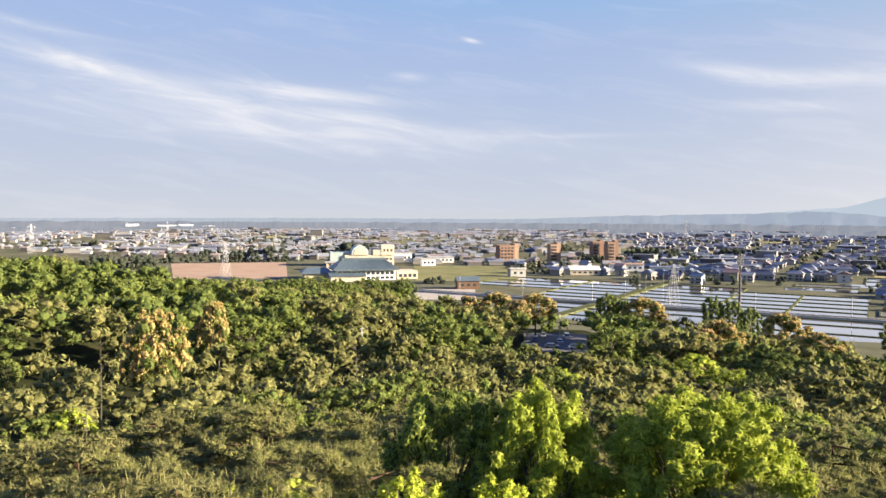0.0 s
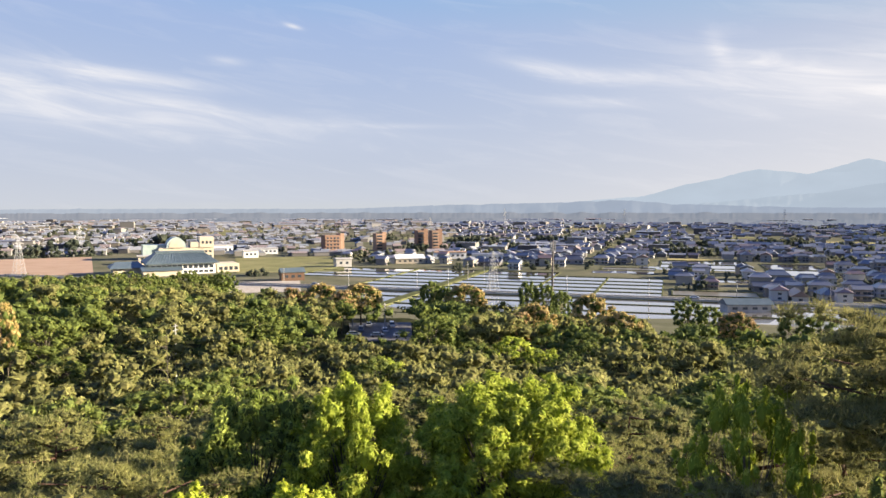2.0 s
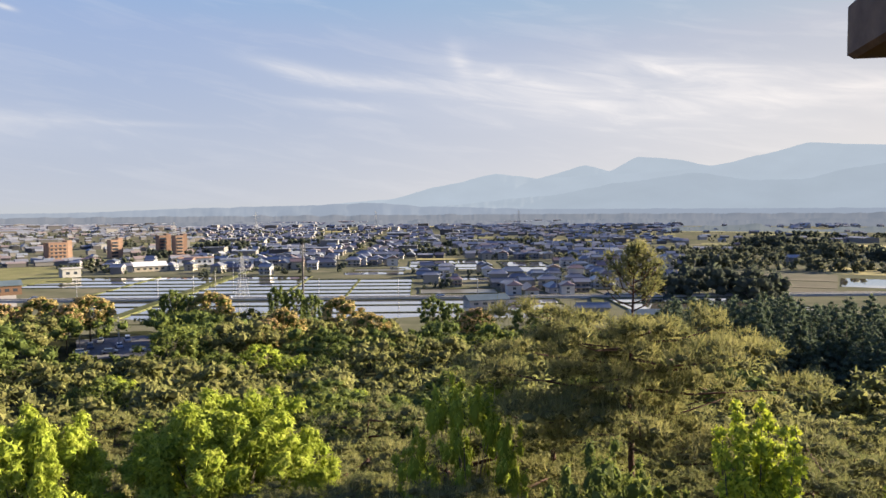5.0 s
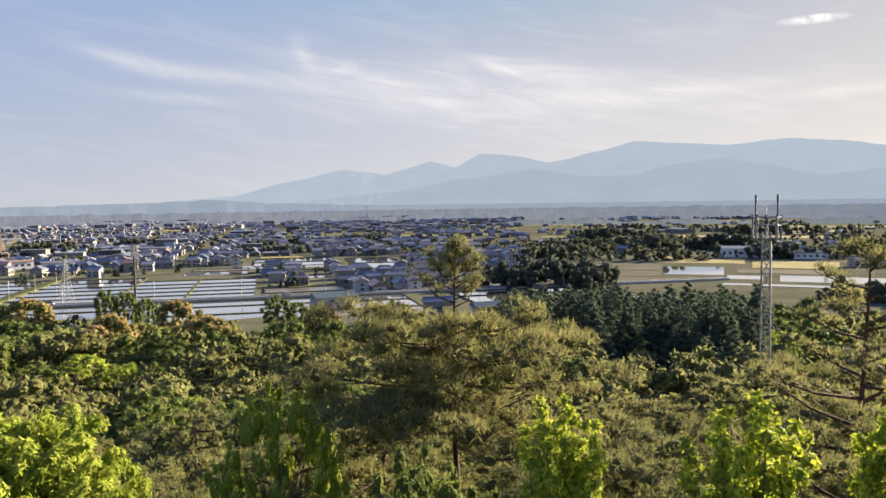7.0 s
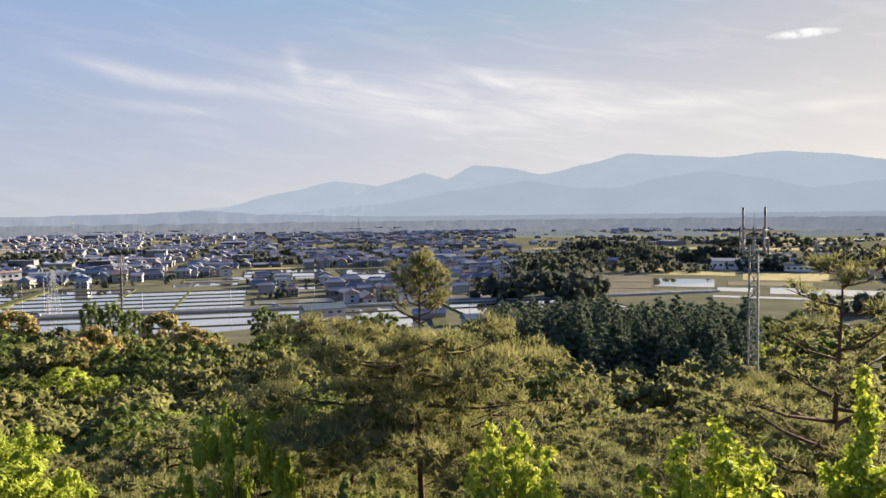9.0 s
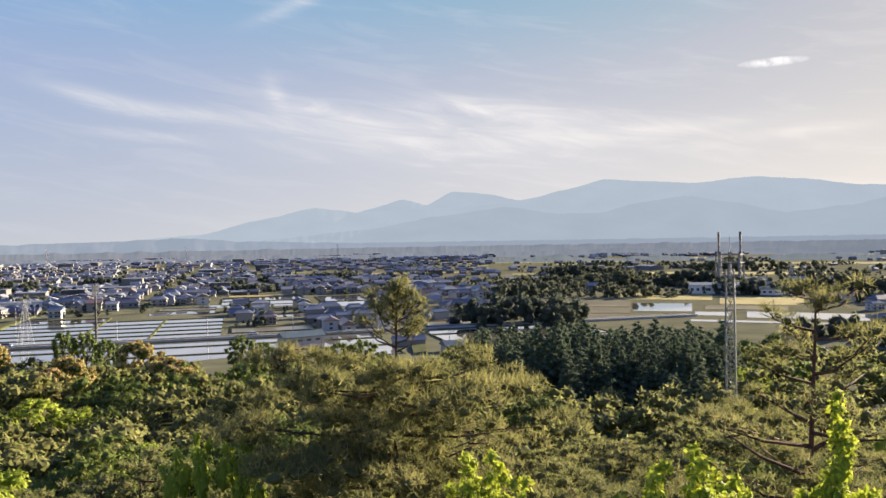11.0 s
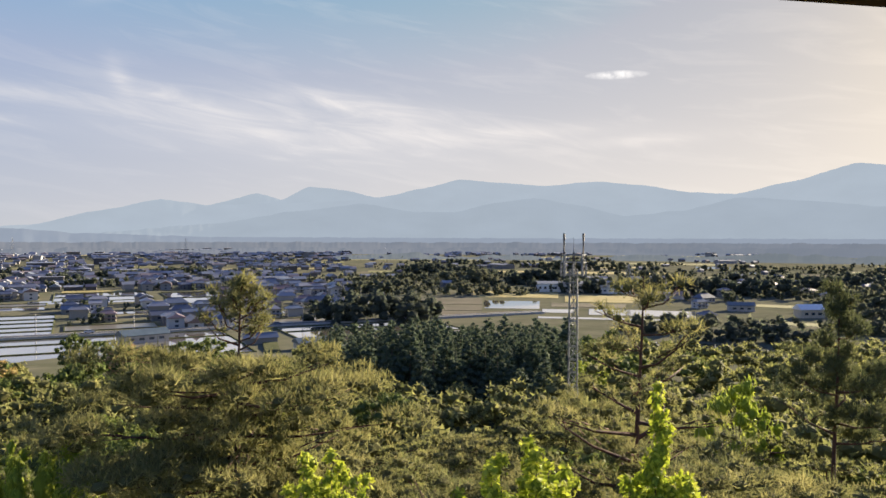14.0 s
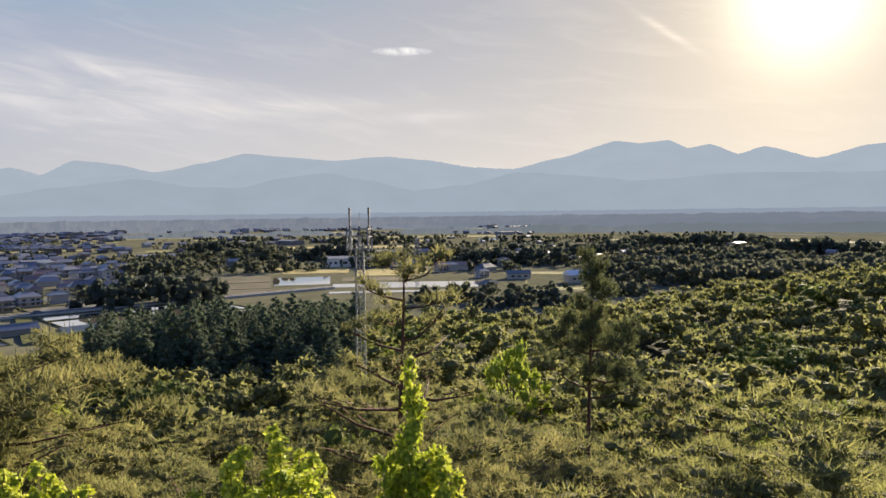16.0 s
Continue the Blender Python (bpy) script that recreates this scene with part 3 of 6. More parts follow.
def clump_mesh(name, C, R, rng, cards, length, width, leaf, inner, flat=0.7, up=0.35, lift=0.7, droop=0.0, core=0.8, diamond=False, loose=0.25):
    """Foliage as clumps: a rough core of twigs and old leaves at each centre, darkened in colour as shade, covered in
    separate blades that follow its surface.
    cards: blades for a clump of one metre; lift: how far they stand off the surface; droop: how far they hang."""
    C, R = np.asarray(C, float), np.asarray(R, float)
    n = len(C)
    squash = np.array([1, 1, flat])
    jag = rng.uniform(0.72, 1.0, (n, 12, 1))
    turn = rng.uniform(0, 2 * math.pi, n)
    co, si = np.cos(turn)[:, None], np.sin(turn)[:, None]
    x, y, z = ICO_V[:, 0][None], ICO_V[:, 1][None], np.repeat(ICO_V[:, 2][None], n, 0)
    base = np.stack([x * co - y * si, x * si + y * co, z], 2) * jag * squash * core
    V0 = (C[:, None] + base * R[:, None, None]).reshape(-1, 3)
    F0 = (ICO_F[None] + 12 * np.arange(n)[:, None, None]).reshape(-1, 3)
    per = np.maximum(4, (cards * R ** 1.5).astype(int))
    own = np.repeat(np.arange(n), per)
    m = len(own)
    u = unit(rng.normal(size=(m, 3)) + np.array([0, 0, up]))
    P = C[own] + u * squash * (R[own] * rng.uniform(0.72, 1.04, m))[:, None]
    N = unit(u / squash + rng.normal(size=(m, 3)) * loose)
    T = unit(np.cross(N, unit(rng.normal(size=(m, 3)))))
    D = unit(T * 0.8 + N * lift + np.array([0, 0, -droop]))
    N = unit(N - D * np.sum(N * D, 1, keepdims=True))
    B = np.cross(N, D)
    l = (length * rng.uniform(0.6, 1.35, m))[:, None]
    w = (width * rng.uniform(0.7, 1.25, m))[:, None]
    if diamond:
        V1 = np.stack([P - D * l * 0.3, P + D * l * 0.2 + B * w * 0.5 - N * w * 0.15, P + D * l * 0.7, P + D * l * 0.2 - B * w * 0.5 - N * w * 0.15], 1).reshape(-1, 3)
        F1 = np.arange(4 * m).reshape(-1, 4) + len(V0)
    else:
        V1 = np.stack([P - D * l * 0.3 - B * w * 0.5, P - D * l * 0.3 + B * w * 0.5, P + D * l * 0.7], 1).reshape(-1, 3)
        F1 = np.arange(3 * m).reshape(-1, 3) + len(V0)
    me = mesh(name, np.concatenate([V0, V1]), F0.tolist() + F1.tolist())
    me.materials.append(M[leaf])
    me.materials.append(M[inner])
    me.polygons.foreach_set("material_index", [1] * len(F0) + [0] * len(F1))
    return me


def pine_template(seed, H, R, needle, form="round", detail=True, cards=90, size=0.26, slim=0.13, fill=1.0):
    """Red pine: a bent trunk, spreading limbs, flat pads made of needle clumps. form: round, leader (tall tip over a wide crown), open (sparse, tapering) or knot (narrow twisted top)."""
    rng = np.random.default_rng(seed)
    wood = Shape()
    lean = rng.normal(size=2) * (0.03 if form == "round" else 0.008)
    bend = 0.25 if form == "round" else 0.10
    sway = lambda z: Vector((lean[0] * z + bend * math.sin(z * 0.5 + seed), lean[1] * z + bend * math.cos(z * 0.43 + seed), z))
    zs = [H * i / 11 for i in range(12)]
    r0 = 0.021 * H if form == "round" else 0.013 * H
    wood.tube([sway(z) for z in zs], [r0 * (1 - 0.93 * z / H) for z in zs], 8 if detail else 5)
    C, Q = [], []
    limbs = {"round": 13 if detail else 10, "leader": 36, "open": 26, "knot": 15}[form]
    for i in range(limbs):
        t = (i + rng.uniform(0, 0.8)) / limbs
        a = i * 2.4 + rng.uniform(-0.5, 0.5)
        tip_limb = False
        if form == "leader":
            low = t < 0.6
            tip_limb = not low
            k = (t - 0.6) / 0.4
            z = H * (0.58 + 0.25 * t / 0.6) if low else H * (0.865 + 0.125 * k)
            reach = R * (rng.uniform(0.55, 1.05) if low else rng.uniform(0.17, 0.30) * (1.05 - 0.85 * k))
            rise = reach * (rng.uniform(0.02, 0.20) if low else rng.uniform(0.6, 1.2))
        elif form == "open":
            tip_limb = t > 0.25
            z = H * (0.52 + 0.46 * t)
            reach = R * (1.04 - t) ** 0.65 * rng.uniform(0.45, 1.1) + 0.30
            rise = reach * rng.uniform(0.1, 0.6)
        elif form == "knot":
            tip_limb = t > 0.5
            z = H * (0.66 + 0.33 * t)
            reach = R * (1.0 if t < 0.5 else 0.42) * (1.06 - t) ** 0.5 * rng.uniform(0.5, 1.0) + 0.2
            rise = reach * rng.uniform(0.0, 0.4)
        else:
            z = H * (0.50 + 0.46 * t)
            reach = R * (1.05 - 0.62 * t ** 2.6) * rng.uniform(0.6, 1.1)
            rise = rng.uniform(0.02, 0.30) * reach
        s = sway(z)
        mid = s + Vector((math.cos(a) * reach * 0.5, math.sin(a) * reach * 0.5, rise * 0.25))
        tip = s + Vector((math.cos(a + 0.2) * reach, math.sin(a + 0.2) * reach, rise))
        k0 = min(1.0, reach / 2.5)
        wood.tube([s, mid, tip], [r0 * (0.42 if form == "round" else 0.24) * k0 + 0.012, r0 * (0.22 if form == "round" else 0.14) * k0 + 0.01, 0.010], 5 if detail else 3)
        count = 3 if tip_limb else (4 if detail else 3)
        for k in range(count):
            u = (0.5 if tip_limb else 0.38) + (0.5 if tip_limb else 0.64) * k / (count - 1)
            off = reach * (0.10 if tip_limb else 0.22) * (1 if k else 0.3)
            c = s.lerp(tip, u) + Vector((rng.normal() * off, rng.normal() * off, 0.10 + rng.normal() * 0.08))
            if detail:
                wood.tube([s.lerp(tip, u * 0.75), c], [0.028, 0.010], 3)
            if tip_limb:
                C.append(c)
                Q.append(rng.uniform(0.20, 0.36) * (1.6 if form == "knot" else 1.0))
                continue
            pr = reach * 0.20 + (0.55 if form == "round" else 0.38)
            for q in range(max(4, int((6.0 if detail else 3.5) * pr * fill))):
                an, ro = rng.uniform(0, 6.28), math.sqrt(rng.uniform(0, 1))
                C.append(c + Vector((math.cos(an) * ro * pr, math.sin(an) * ro * pr, 0.26 * pr * (1 - ro * ro) + rng.normal() * 0.07)))
                Q.append(pr * rng.uniform(0.28, 0.52) * (1.0 if detail else 1.25))
    for z, q in ((H, 0.18), (H * 0.985, 0.26), (H * 0.965, 0.32)) if form != "round" else ((H, 0.45), (H * 0.97, 0.6), (H * 0.95, 0.65)):
        C.append(sway(z) + Vector((rng.normal() * 0.1, rng.normal() * 0.1, -0.15)))
        Q.append(q)
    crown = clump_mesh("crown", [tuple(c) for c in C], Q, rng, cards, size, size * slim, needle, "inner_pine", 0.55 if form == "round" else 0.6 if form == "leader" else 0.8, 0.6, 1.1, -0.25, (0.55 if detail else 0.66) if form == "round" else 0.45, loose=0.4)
    shoots = None
    if detail:
        s = Shape()
        for i in rng.choice(len(C), int(len(C) * 0.6)):
            p, h = C[i] + Vector((rng.normal() * 0.5 * Q[i], rng.normal() * 0.5 * Q[i], Q[i] * 0.4)), rng.uniform(0.10, 0.38)
            s.tube([p, p + Vector((rng.normal() * 0.03, rng.normal() * 0.03, 0.14 + h))], [0.014, 0.007], 3)
        shoots = s.mesh("shoots")
        shoots.materials.append(M["shoot"])
    trunk = wood.mesh("trunk", True)
    trunk.materials.append(M["bark_pine"])
    return trunk, crown, shoots


def broad_template(seed, H, R, clumps, leafmat, topmat=None, clump=0.85, tall=0.62, cards=60, size=0.3, slim=0.5, detail=True, sprays=False):
    """Broad-leaved tree: forking limbs, a crown of leaf clumps with gaps. topmat: flower tufts over the upper crown; sprays: long drooping leaves and spiky outline."""
    rng = np.random.default_rng(seed)
    wood = Shape()
    r0 = 0.02 * H
    wood.tube([(0, 0, 0), (0.1, 0.05, H * 0.3), (0.0, 0.15, H * 0.62), (0.1, 0.1, H * 0.85)], [r0, r0 * 0.75, r0 * 0.45, r0 * 0.12], 7 if detail else 5)
    mid = H * (1 - tall * 0.5)
    C, Q = [], []
    for i in range(clumps):
        zf = 1 - 1.8 * (i + 0.5) / clumps
        a = i * 2.39996 + rng.uniform(-0.3, 0.3)
        ring = math.sqrt(max(0.05, 1 - zf * zf))
        k = rng.uniform(0.66, 1.06) * (1 + 0.16 * math.sin(3 * a + seed))
        c = np.array([math.cos(a) * ring * R * k, math.sin(a) * ring * R * k, mid + zf * H * tall * 0.5 * rng.uniform(0.82, 1.05)])
        if i % 2 == 0:
            base = Vector((0, 0.1, H * rng.uniform(0.3, 0.6)))
            wood.tube([base, base.lerp(Vector(c), 0.55) + Vector((0, 0, 0.3)), Vector(c)], [r0 * 0.4, r0 * 0.2, 0.015], 4 if detail else 3)
        q = clump * rng.uniform(0.6, 1.25)
        C.append(c)
        Q.append(q)
        if sprays:
            for j in range(3):
                d = unit(np.array([math.cos(a) * ring, math.sin(a) * ring, zf * 0.5 + 0.55]) + rng.normal(size=3) * 0.45)
                C.append(c + d * q * rng.uniform(0.8, 1.5))
                Q.append(q * rng.uniform(0.3, 0.5))
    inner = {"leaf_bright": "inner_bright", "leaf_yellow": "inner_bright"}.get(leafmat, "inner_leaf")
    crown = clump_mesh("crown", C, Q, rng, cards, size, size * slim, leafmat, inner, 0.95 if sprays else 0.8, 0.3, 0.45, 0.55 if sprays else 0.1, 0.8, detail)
    trunk = wood.mesh("trunk", True)
    trunk.materials.append(M["bark"])
    extra = None
    if topmat:
        keep = [(c, q) for c, q in zip(C, Q) if c[2] > mid - H * tall * 0.22]
        T, S = [], []
        for c, q in keep:
            for j in range(13):
                u = unit(rng.normal(size=3) + np.array([0, 0, 0.5]))
                T.append(np.array(c) + u * q * np.array([1, 1, 0.8]) * 0.88)
                S.append(q * rng.uniform(0.24, 0.42))
        extra = clump_mesh("blossom", T, S, rng, 60, 0.34, 0.15, topmat, topmat, 0.85, 0.5, 0.8, 0.0, 0.85)
    return trunk, crown, extra


def sapling_template(seed, H, shoots, spread, long_shoot=0.0, leafmat="leaf_yellow"):
    """Young tree of several upright leafy shoots of uneven height."""
    rng = np.random.default_rng(seed)
    wood, C, Q = Shape(), [], []
    for i in range(shoots):
        a, ro = i * 2.4 + rng.uniform(-0.4, 0.4), spread * math.sqrt((i + 0.3) / shoots)
        top = H * (1 - 0.07 * (ro / spread) ** 2 - rng.uniform(0, 0.05))
        if long_shoot:
            top = H if i == 0 else top - long_shoot
        x, y = math.cos(a) * ro, math.sin(a) * ro
        wood.tube([(0, 0, H * 0.30), (x * 0.6, y * 0.6, H * 0.62), (x, y, top - 0.1)], [0.045, 0.03, 0.008], 4)
        n = 11 if not (long_shoot and i == 0) else 16
        for k in range(n):
            f = k / (n - 1)
            z = top - f * (H * 0.30)
            w = (0.05 + 0.40 * f ** 0.8) * spread * 0.5
            C.append((x * (1 - 0.35 * f) + rng.normal() * w, y * (1 - 0.35 * f) + rng.normal() * w, z + rng.normal() * 0.05))
            Q.append((0.13 + 0.22 * f ** 0.7) * rng.uniform(0.75, 1.25))
    wood.tube([(0, 0, 0), (0.05, 0.03, H * 0.32)], [0.09, 0.06], 6)
    crown = clump_mesh("crown", C, Q, rng, 620, 0.13, 0.085, leafmat, "inner_bright", 1.0, 0.3, 0.5, 0.35, 0.75, True)
    trunk = wood.mesh("trunk", True)
    trunk.materials.append(M["bark"])
    return trunk, crown, None


def cedar_template(seed, H, R, n):
    """Conical cedar: soft tiers of foliage round a straight stem."""
    rng = np.random.default_rng(seed)
    wood = Shape().tube([(0, 0, 0), (0.05, 0, H * 0.5), (0, 0.05, H)], [0.22, 0.14, 0.02], 6)
    z = 1 - 0.85 * ((np.arange(n) + 0.4) / n) ** 0.8
    a = np.arange(n) * 2.39996 + rng.uniform(-0.4, 0.4, n)
    r = R * (1.02 - z) ** 0.7 * rng.uniform(0.55, 0.95, n)
    C = np.stack([np.cos(a) * r, np.sin(a) * r, z * H], 1)
    Q = (0.35 + 1.15 * (1.02 - z) ** 0.6) * rng.uniform(0.8, 1.2, n)
    crown = clump_mesh("crown", C, Q, rng, 26, 0.75, 0.26, "leaf_cedar", "inner_cedar", 0.9, 0.3, 0.6, 0.1, 0.85)
    trunk = wood.mesh("trunk", True)
    trunk.materials.append(M["bark"])
    return trunk, crown, None


TEMPLATES = {
    "pine_near": [pine_template(s, 11, 4.4, n, cards=165, size=0.28, slim=0.13) for s, n in ((1, "needle"), (2, "needle_brown"), (3, "needle_dark"), (4, "needle"))],
    "pine_mid": [pine_template(s, 11, 4.3, n, detail=False, cards=54, size=0.42, slim=0.21) for s, n in ((11, "needle"), (12, "needle_dark"), (13, "needle"), (14, "needle_brown"), (15, "needle"))],
    "pine_lead": [pine_template(61, 17, 4.9, "needle_brown", "leader", cards=260, size=0.30, slim=0.14, fill=0.72)],
    "pine_open": [pine_template(62, 17, 3.4, "needle_brown", "open", cards=420, size=0.24, slim=0.11)],
    "pine_knot": [pine_template(63, 17, 2.9, "needle_deep", "knot", cards=330, size=0.30, slim=0.15)],
    "broad_near": [broad_template(s, 10, 3.8, 60, m, sprays=True, clump=0.72, cards=120, size=0.24, slim=0.36) for s, m in ((21, "leaf_mid"), (22, "leaf_bright"))],
    "broad_mid": [broad_template(s, 10, 3.9, 48, m, detail=False, clump=0.86, cards=44, size=0.42, slim=0.55) for s, m in ((31, "leaf_mid"), (32, "leaf_dark"), (33, "leaf_mid"), (34, "leaf_dark"), (35, "leaf_bright"))],
    "broad_lush": [broad_template(71, 10, 3.3, 170, "leaf_bright", clump=0.60, cards=330, size=0.24, slim=0.30, sprays=True), broad_template(72, 10, 2.9, 120, "leaf_bright", clump=0.58, cards=330, size=0.24, slim=0.30, tall=0.8, sprays=True), broad_template(77, 10, 3.1, 120, "leaf_fresh", clump=0.60, cards=330, size=0.24, slim=0.30, tall=0.8, sprays=True)],
    "broad_fresh": [sapling_template(73, 10, 11, 1.15), sapling_template(74, 10, 8, 0.9), sapling_template(76, 10, 9, 0.85, 1.0)],
    "chinquapin": [broad_template(s, 12, 4.4, 46, "leaf_dark", t, 1.15, 0.72, 40, 0.5, 0.55, False) for s, t in ((41, "blossom"), (42, "blossom_old"))],
    "cedar": [cedar_template(s, 18, 3.6, 46) for s in (51, 52, 53)],
}
TALL = {"pine_near": 11, "pine_mid": 11, "pine_lead": 17, "pine_open": 17, "pine_knot": 17, "broad_near": 10, "broad_mid": 10, "broad_lush": 10.4, "broad_fresh": 10, "chinquapin": 12.6, "cedar": 18}
KIND = {
    "pine": ("pine_tree", "red pine with flat pads of yellow-green needles on the hillside", "pine tree", "pines of the hillside wood"),
    "broad": ("broadleaf_tree", "green broad-leaved tree in spring leaf on the hillside", "tree", "broad-leaved trees of the hillside wood"),
    "chinquapin": ("chinquapin_tree", "evergreen chinquapin covered in creamy golden blossom", "tree", "flowering chinquapins"),
    "cedar": ("cedar_tree", "dark green conical cedar in a dense stand", "cedar tree", "cedar stand below the hill"),
}


def plant(kind, key, i, x, y, z, scale, spin, wide=1.0, label=""):
    """One tree with its trunk, crown and shoots or blossom."""
    name, lab, cat, group = KIND[kind]
    trunk, crown, extra = TEMPLATES[key][i % len(TEMPLATES[key])]
    m = pose(x, y, z, 0, 0, spin)
    t = thing(name, m, label or lab, cat, group)
    t.scale = (scale * wide, scale * wide, scale)
    part("trunk", trunk, None, t)
    part("crown", crown, None, t)
    if extra is not None:
        tagged(part("blossom" if kind == "chinquapin" else "new_growth", extra, None, t), kind="stuff")
    return t


# trees that stand out: kind, template, heading, distance, level of the top, scale across
rng = random.Random(5)
taken = []


def solo(kind, key, i, a, r, top, wide, label="", room=2.6):
    solo_at(kind, key, i, *polar(a, r).xy, top, wide, label, room)


def solo_at(kind, key, i, x, y, top, wide, label="", room=2.6):
    z = ground_z(x, y) - 0.2
    p = Vector((x, y))
    s = (top - z) / TALL[key]
    plant(kind, key, i, p.x, p.y, z, s, rng.uniform(0, 360), wide / s, label)
    taken.append((p.x, p.y, room * wide))

solo_at("pine", "pine_lead", 0, 22.9, 20.4, 40.5, 1.0, "red pine with a tall leader and wide lower limbs", 4.5)
solo_at("pine", "pine_open", 0, 26.35, 8.05, 41.0, 1.0, "slender red pine with dark cones on open limbs", 3.4)
solo("pine", "pine_knot", 0, 84.9, 40, 39.9, 1.0, "dark pine with a narrow twisted top", 4)
solo_at("broad", "broad_lush", 0, 11.2, 32.5, 34.0, 1.12, "bright spring-green rounded broad-leaved tree", 5)
solo_at("broad", "broad_lush", 1, 4.2, 32.7, 34.3, 0.95, "bright spring-green broad-leaved tree with upright tips", 5)
solo_at("broad", "broad_lush", 2, 0.2, 34.1, 34.1, 0.95, "mid-green broad-leaved tree with a loose crown", 5)
solo_at("broad", "broad_fresh", 0, -0.8, 17.6, 36.0, 0.9, "young yellow-green broad-leaved tree")
solo_at("broad", "broad_fresh", 1, 1.4, 18.2, 35.8, 1.0, "young yellow-green broad-leaved tree")
solo_at("broad", "broad_fresh", 0, -8.4, 14.6, 36.2, 0.8, "young yellow-green broad-leaved tree")
solo_at("broad", "broad_fresh", 0, 16.8, 11.2, 38.0, 0.9, "young yellow-green broad-leaved tree", 5)
solo_at("broad", "broad_fresh", 0, 18.8, 8.1, 38.2, 1.1, "young yellow-green broad-leaved tree", 5)
solo_at("broad", "broad_fresh", 2, 20.8, 5.9, 38.95, 1.0, "young yellow-green broad-leaved tree with one long upright shoot", 5)
solo_at("broad", "broad_near", 1, 17.5, 23.5, 35.4, 0.55, "light green broad-leaved tree among pines")
solo_at("broad", "broad_near", 0, 15.5, 14.0, 35.6, 0.5, "dark green broad-leaved tree among pines")
solo("broad", "broad_mid", 4, 79, 75, 28.4, 0.9, "light green round broad-leaved tree")
for a, r, top, w in ((19.2, 226, 19.0, 0.85), (20.6, 228, 18.2, 0.9), (21.8, 222, 16.8, 0.8), (11.7, 233, 18.3, 0.95), (12.9, 236, 16.4, 0.9), (31.1, 206, 17.4, 1.0), (32.6, 204, 15.8, 0.9), (40.1, 201, 15.8, 1.2), (38.2, 205, 14.8, 1.1)):
    solo("broad", "broad_mid", 1, a, r, top, w, "dark evergreen tree at the wood's edge")
for k in range(17):
    a, r = -13.5 + 0.62 * k + rng.uniform(-0.3, 0.3), rng.uniform(320, 400)
    solo("broad", "broad_mid", rng.choice((0, 1, 2, 3)), a, r, EYE - r * rng.uniform(0.080, 0.092), rng.uniform(1.0, 1.5), "dark green tree beside the school grounds")
solo("chinquapin", "chinquapin", 0, -23.3, 118, 28.2, 0.95)
for a, r, top, w, i in ((-18.8, 150, 25.6, 0.6, 0), (3.3, 238, 17.9, 1.25, 0), (6.3, 236, 17.9, 1.3, 0), (1.2, 236, 16.6, 1.0, 1), (14.4, 230, 18.2, 1.25, 0), (4.8, 226, 16.6, 1.0, 1), (19.6, 170, 20.1, 0.9, 0), (18.2, 166, 18.2, 0.95, 1),
                        (23.9, 194, 19.5, 1.15, 0), (26.0, 171, 18.4, 1.0, 0), (34.5, 191, 16.6, 0.95, 1)):
    solo("chinquapin", "chinquapin", i, a, r, top, w * 1.05)

# slope of the near tree tops below the eye's level
NEAR_TOPS = ((-45, 0.29), (10, 0.31), (30, 0.30), (38, 0.27), (46, 0.30), (60, 0.29), (68, 0.25), (84, 0.23), (112, 0.22))


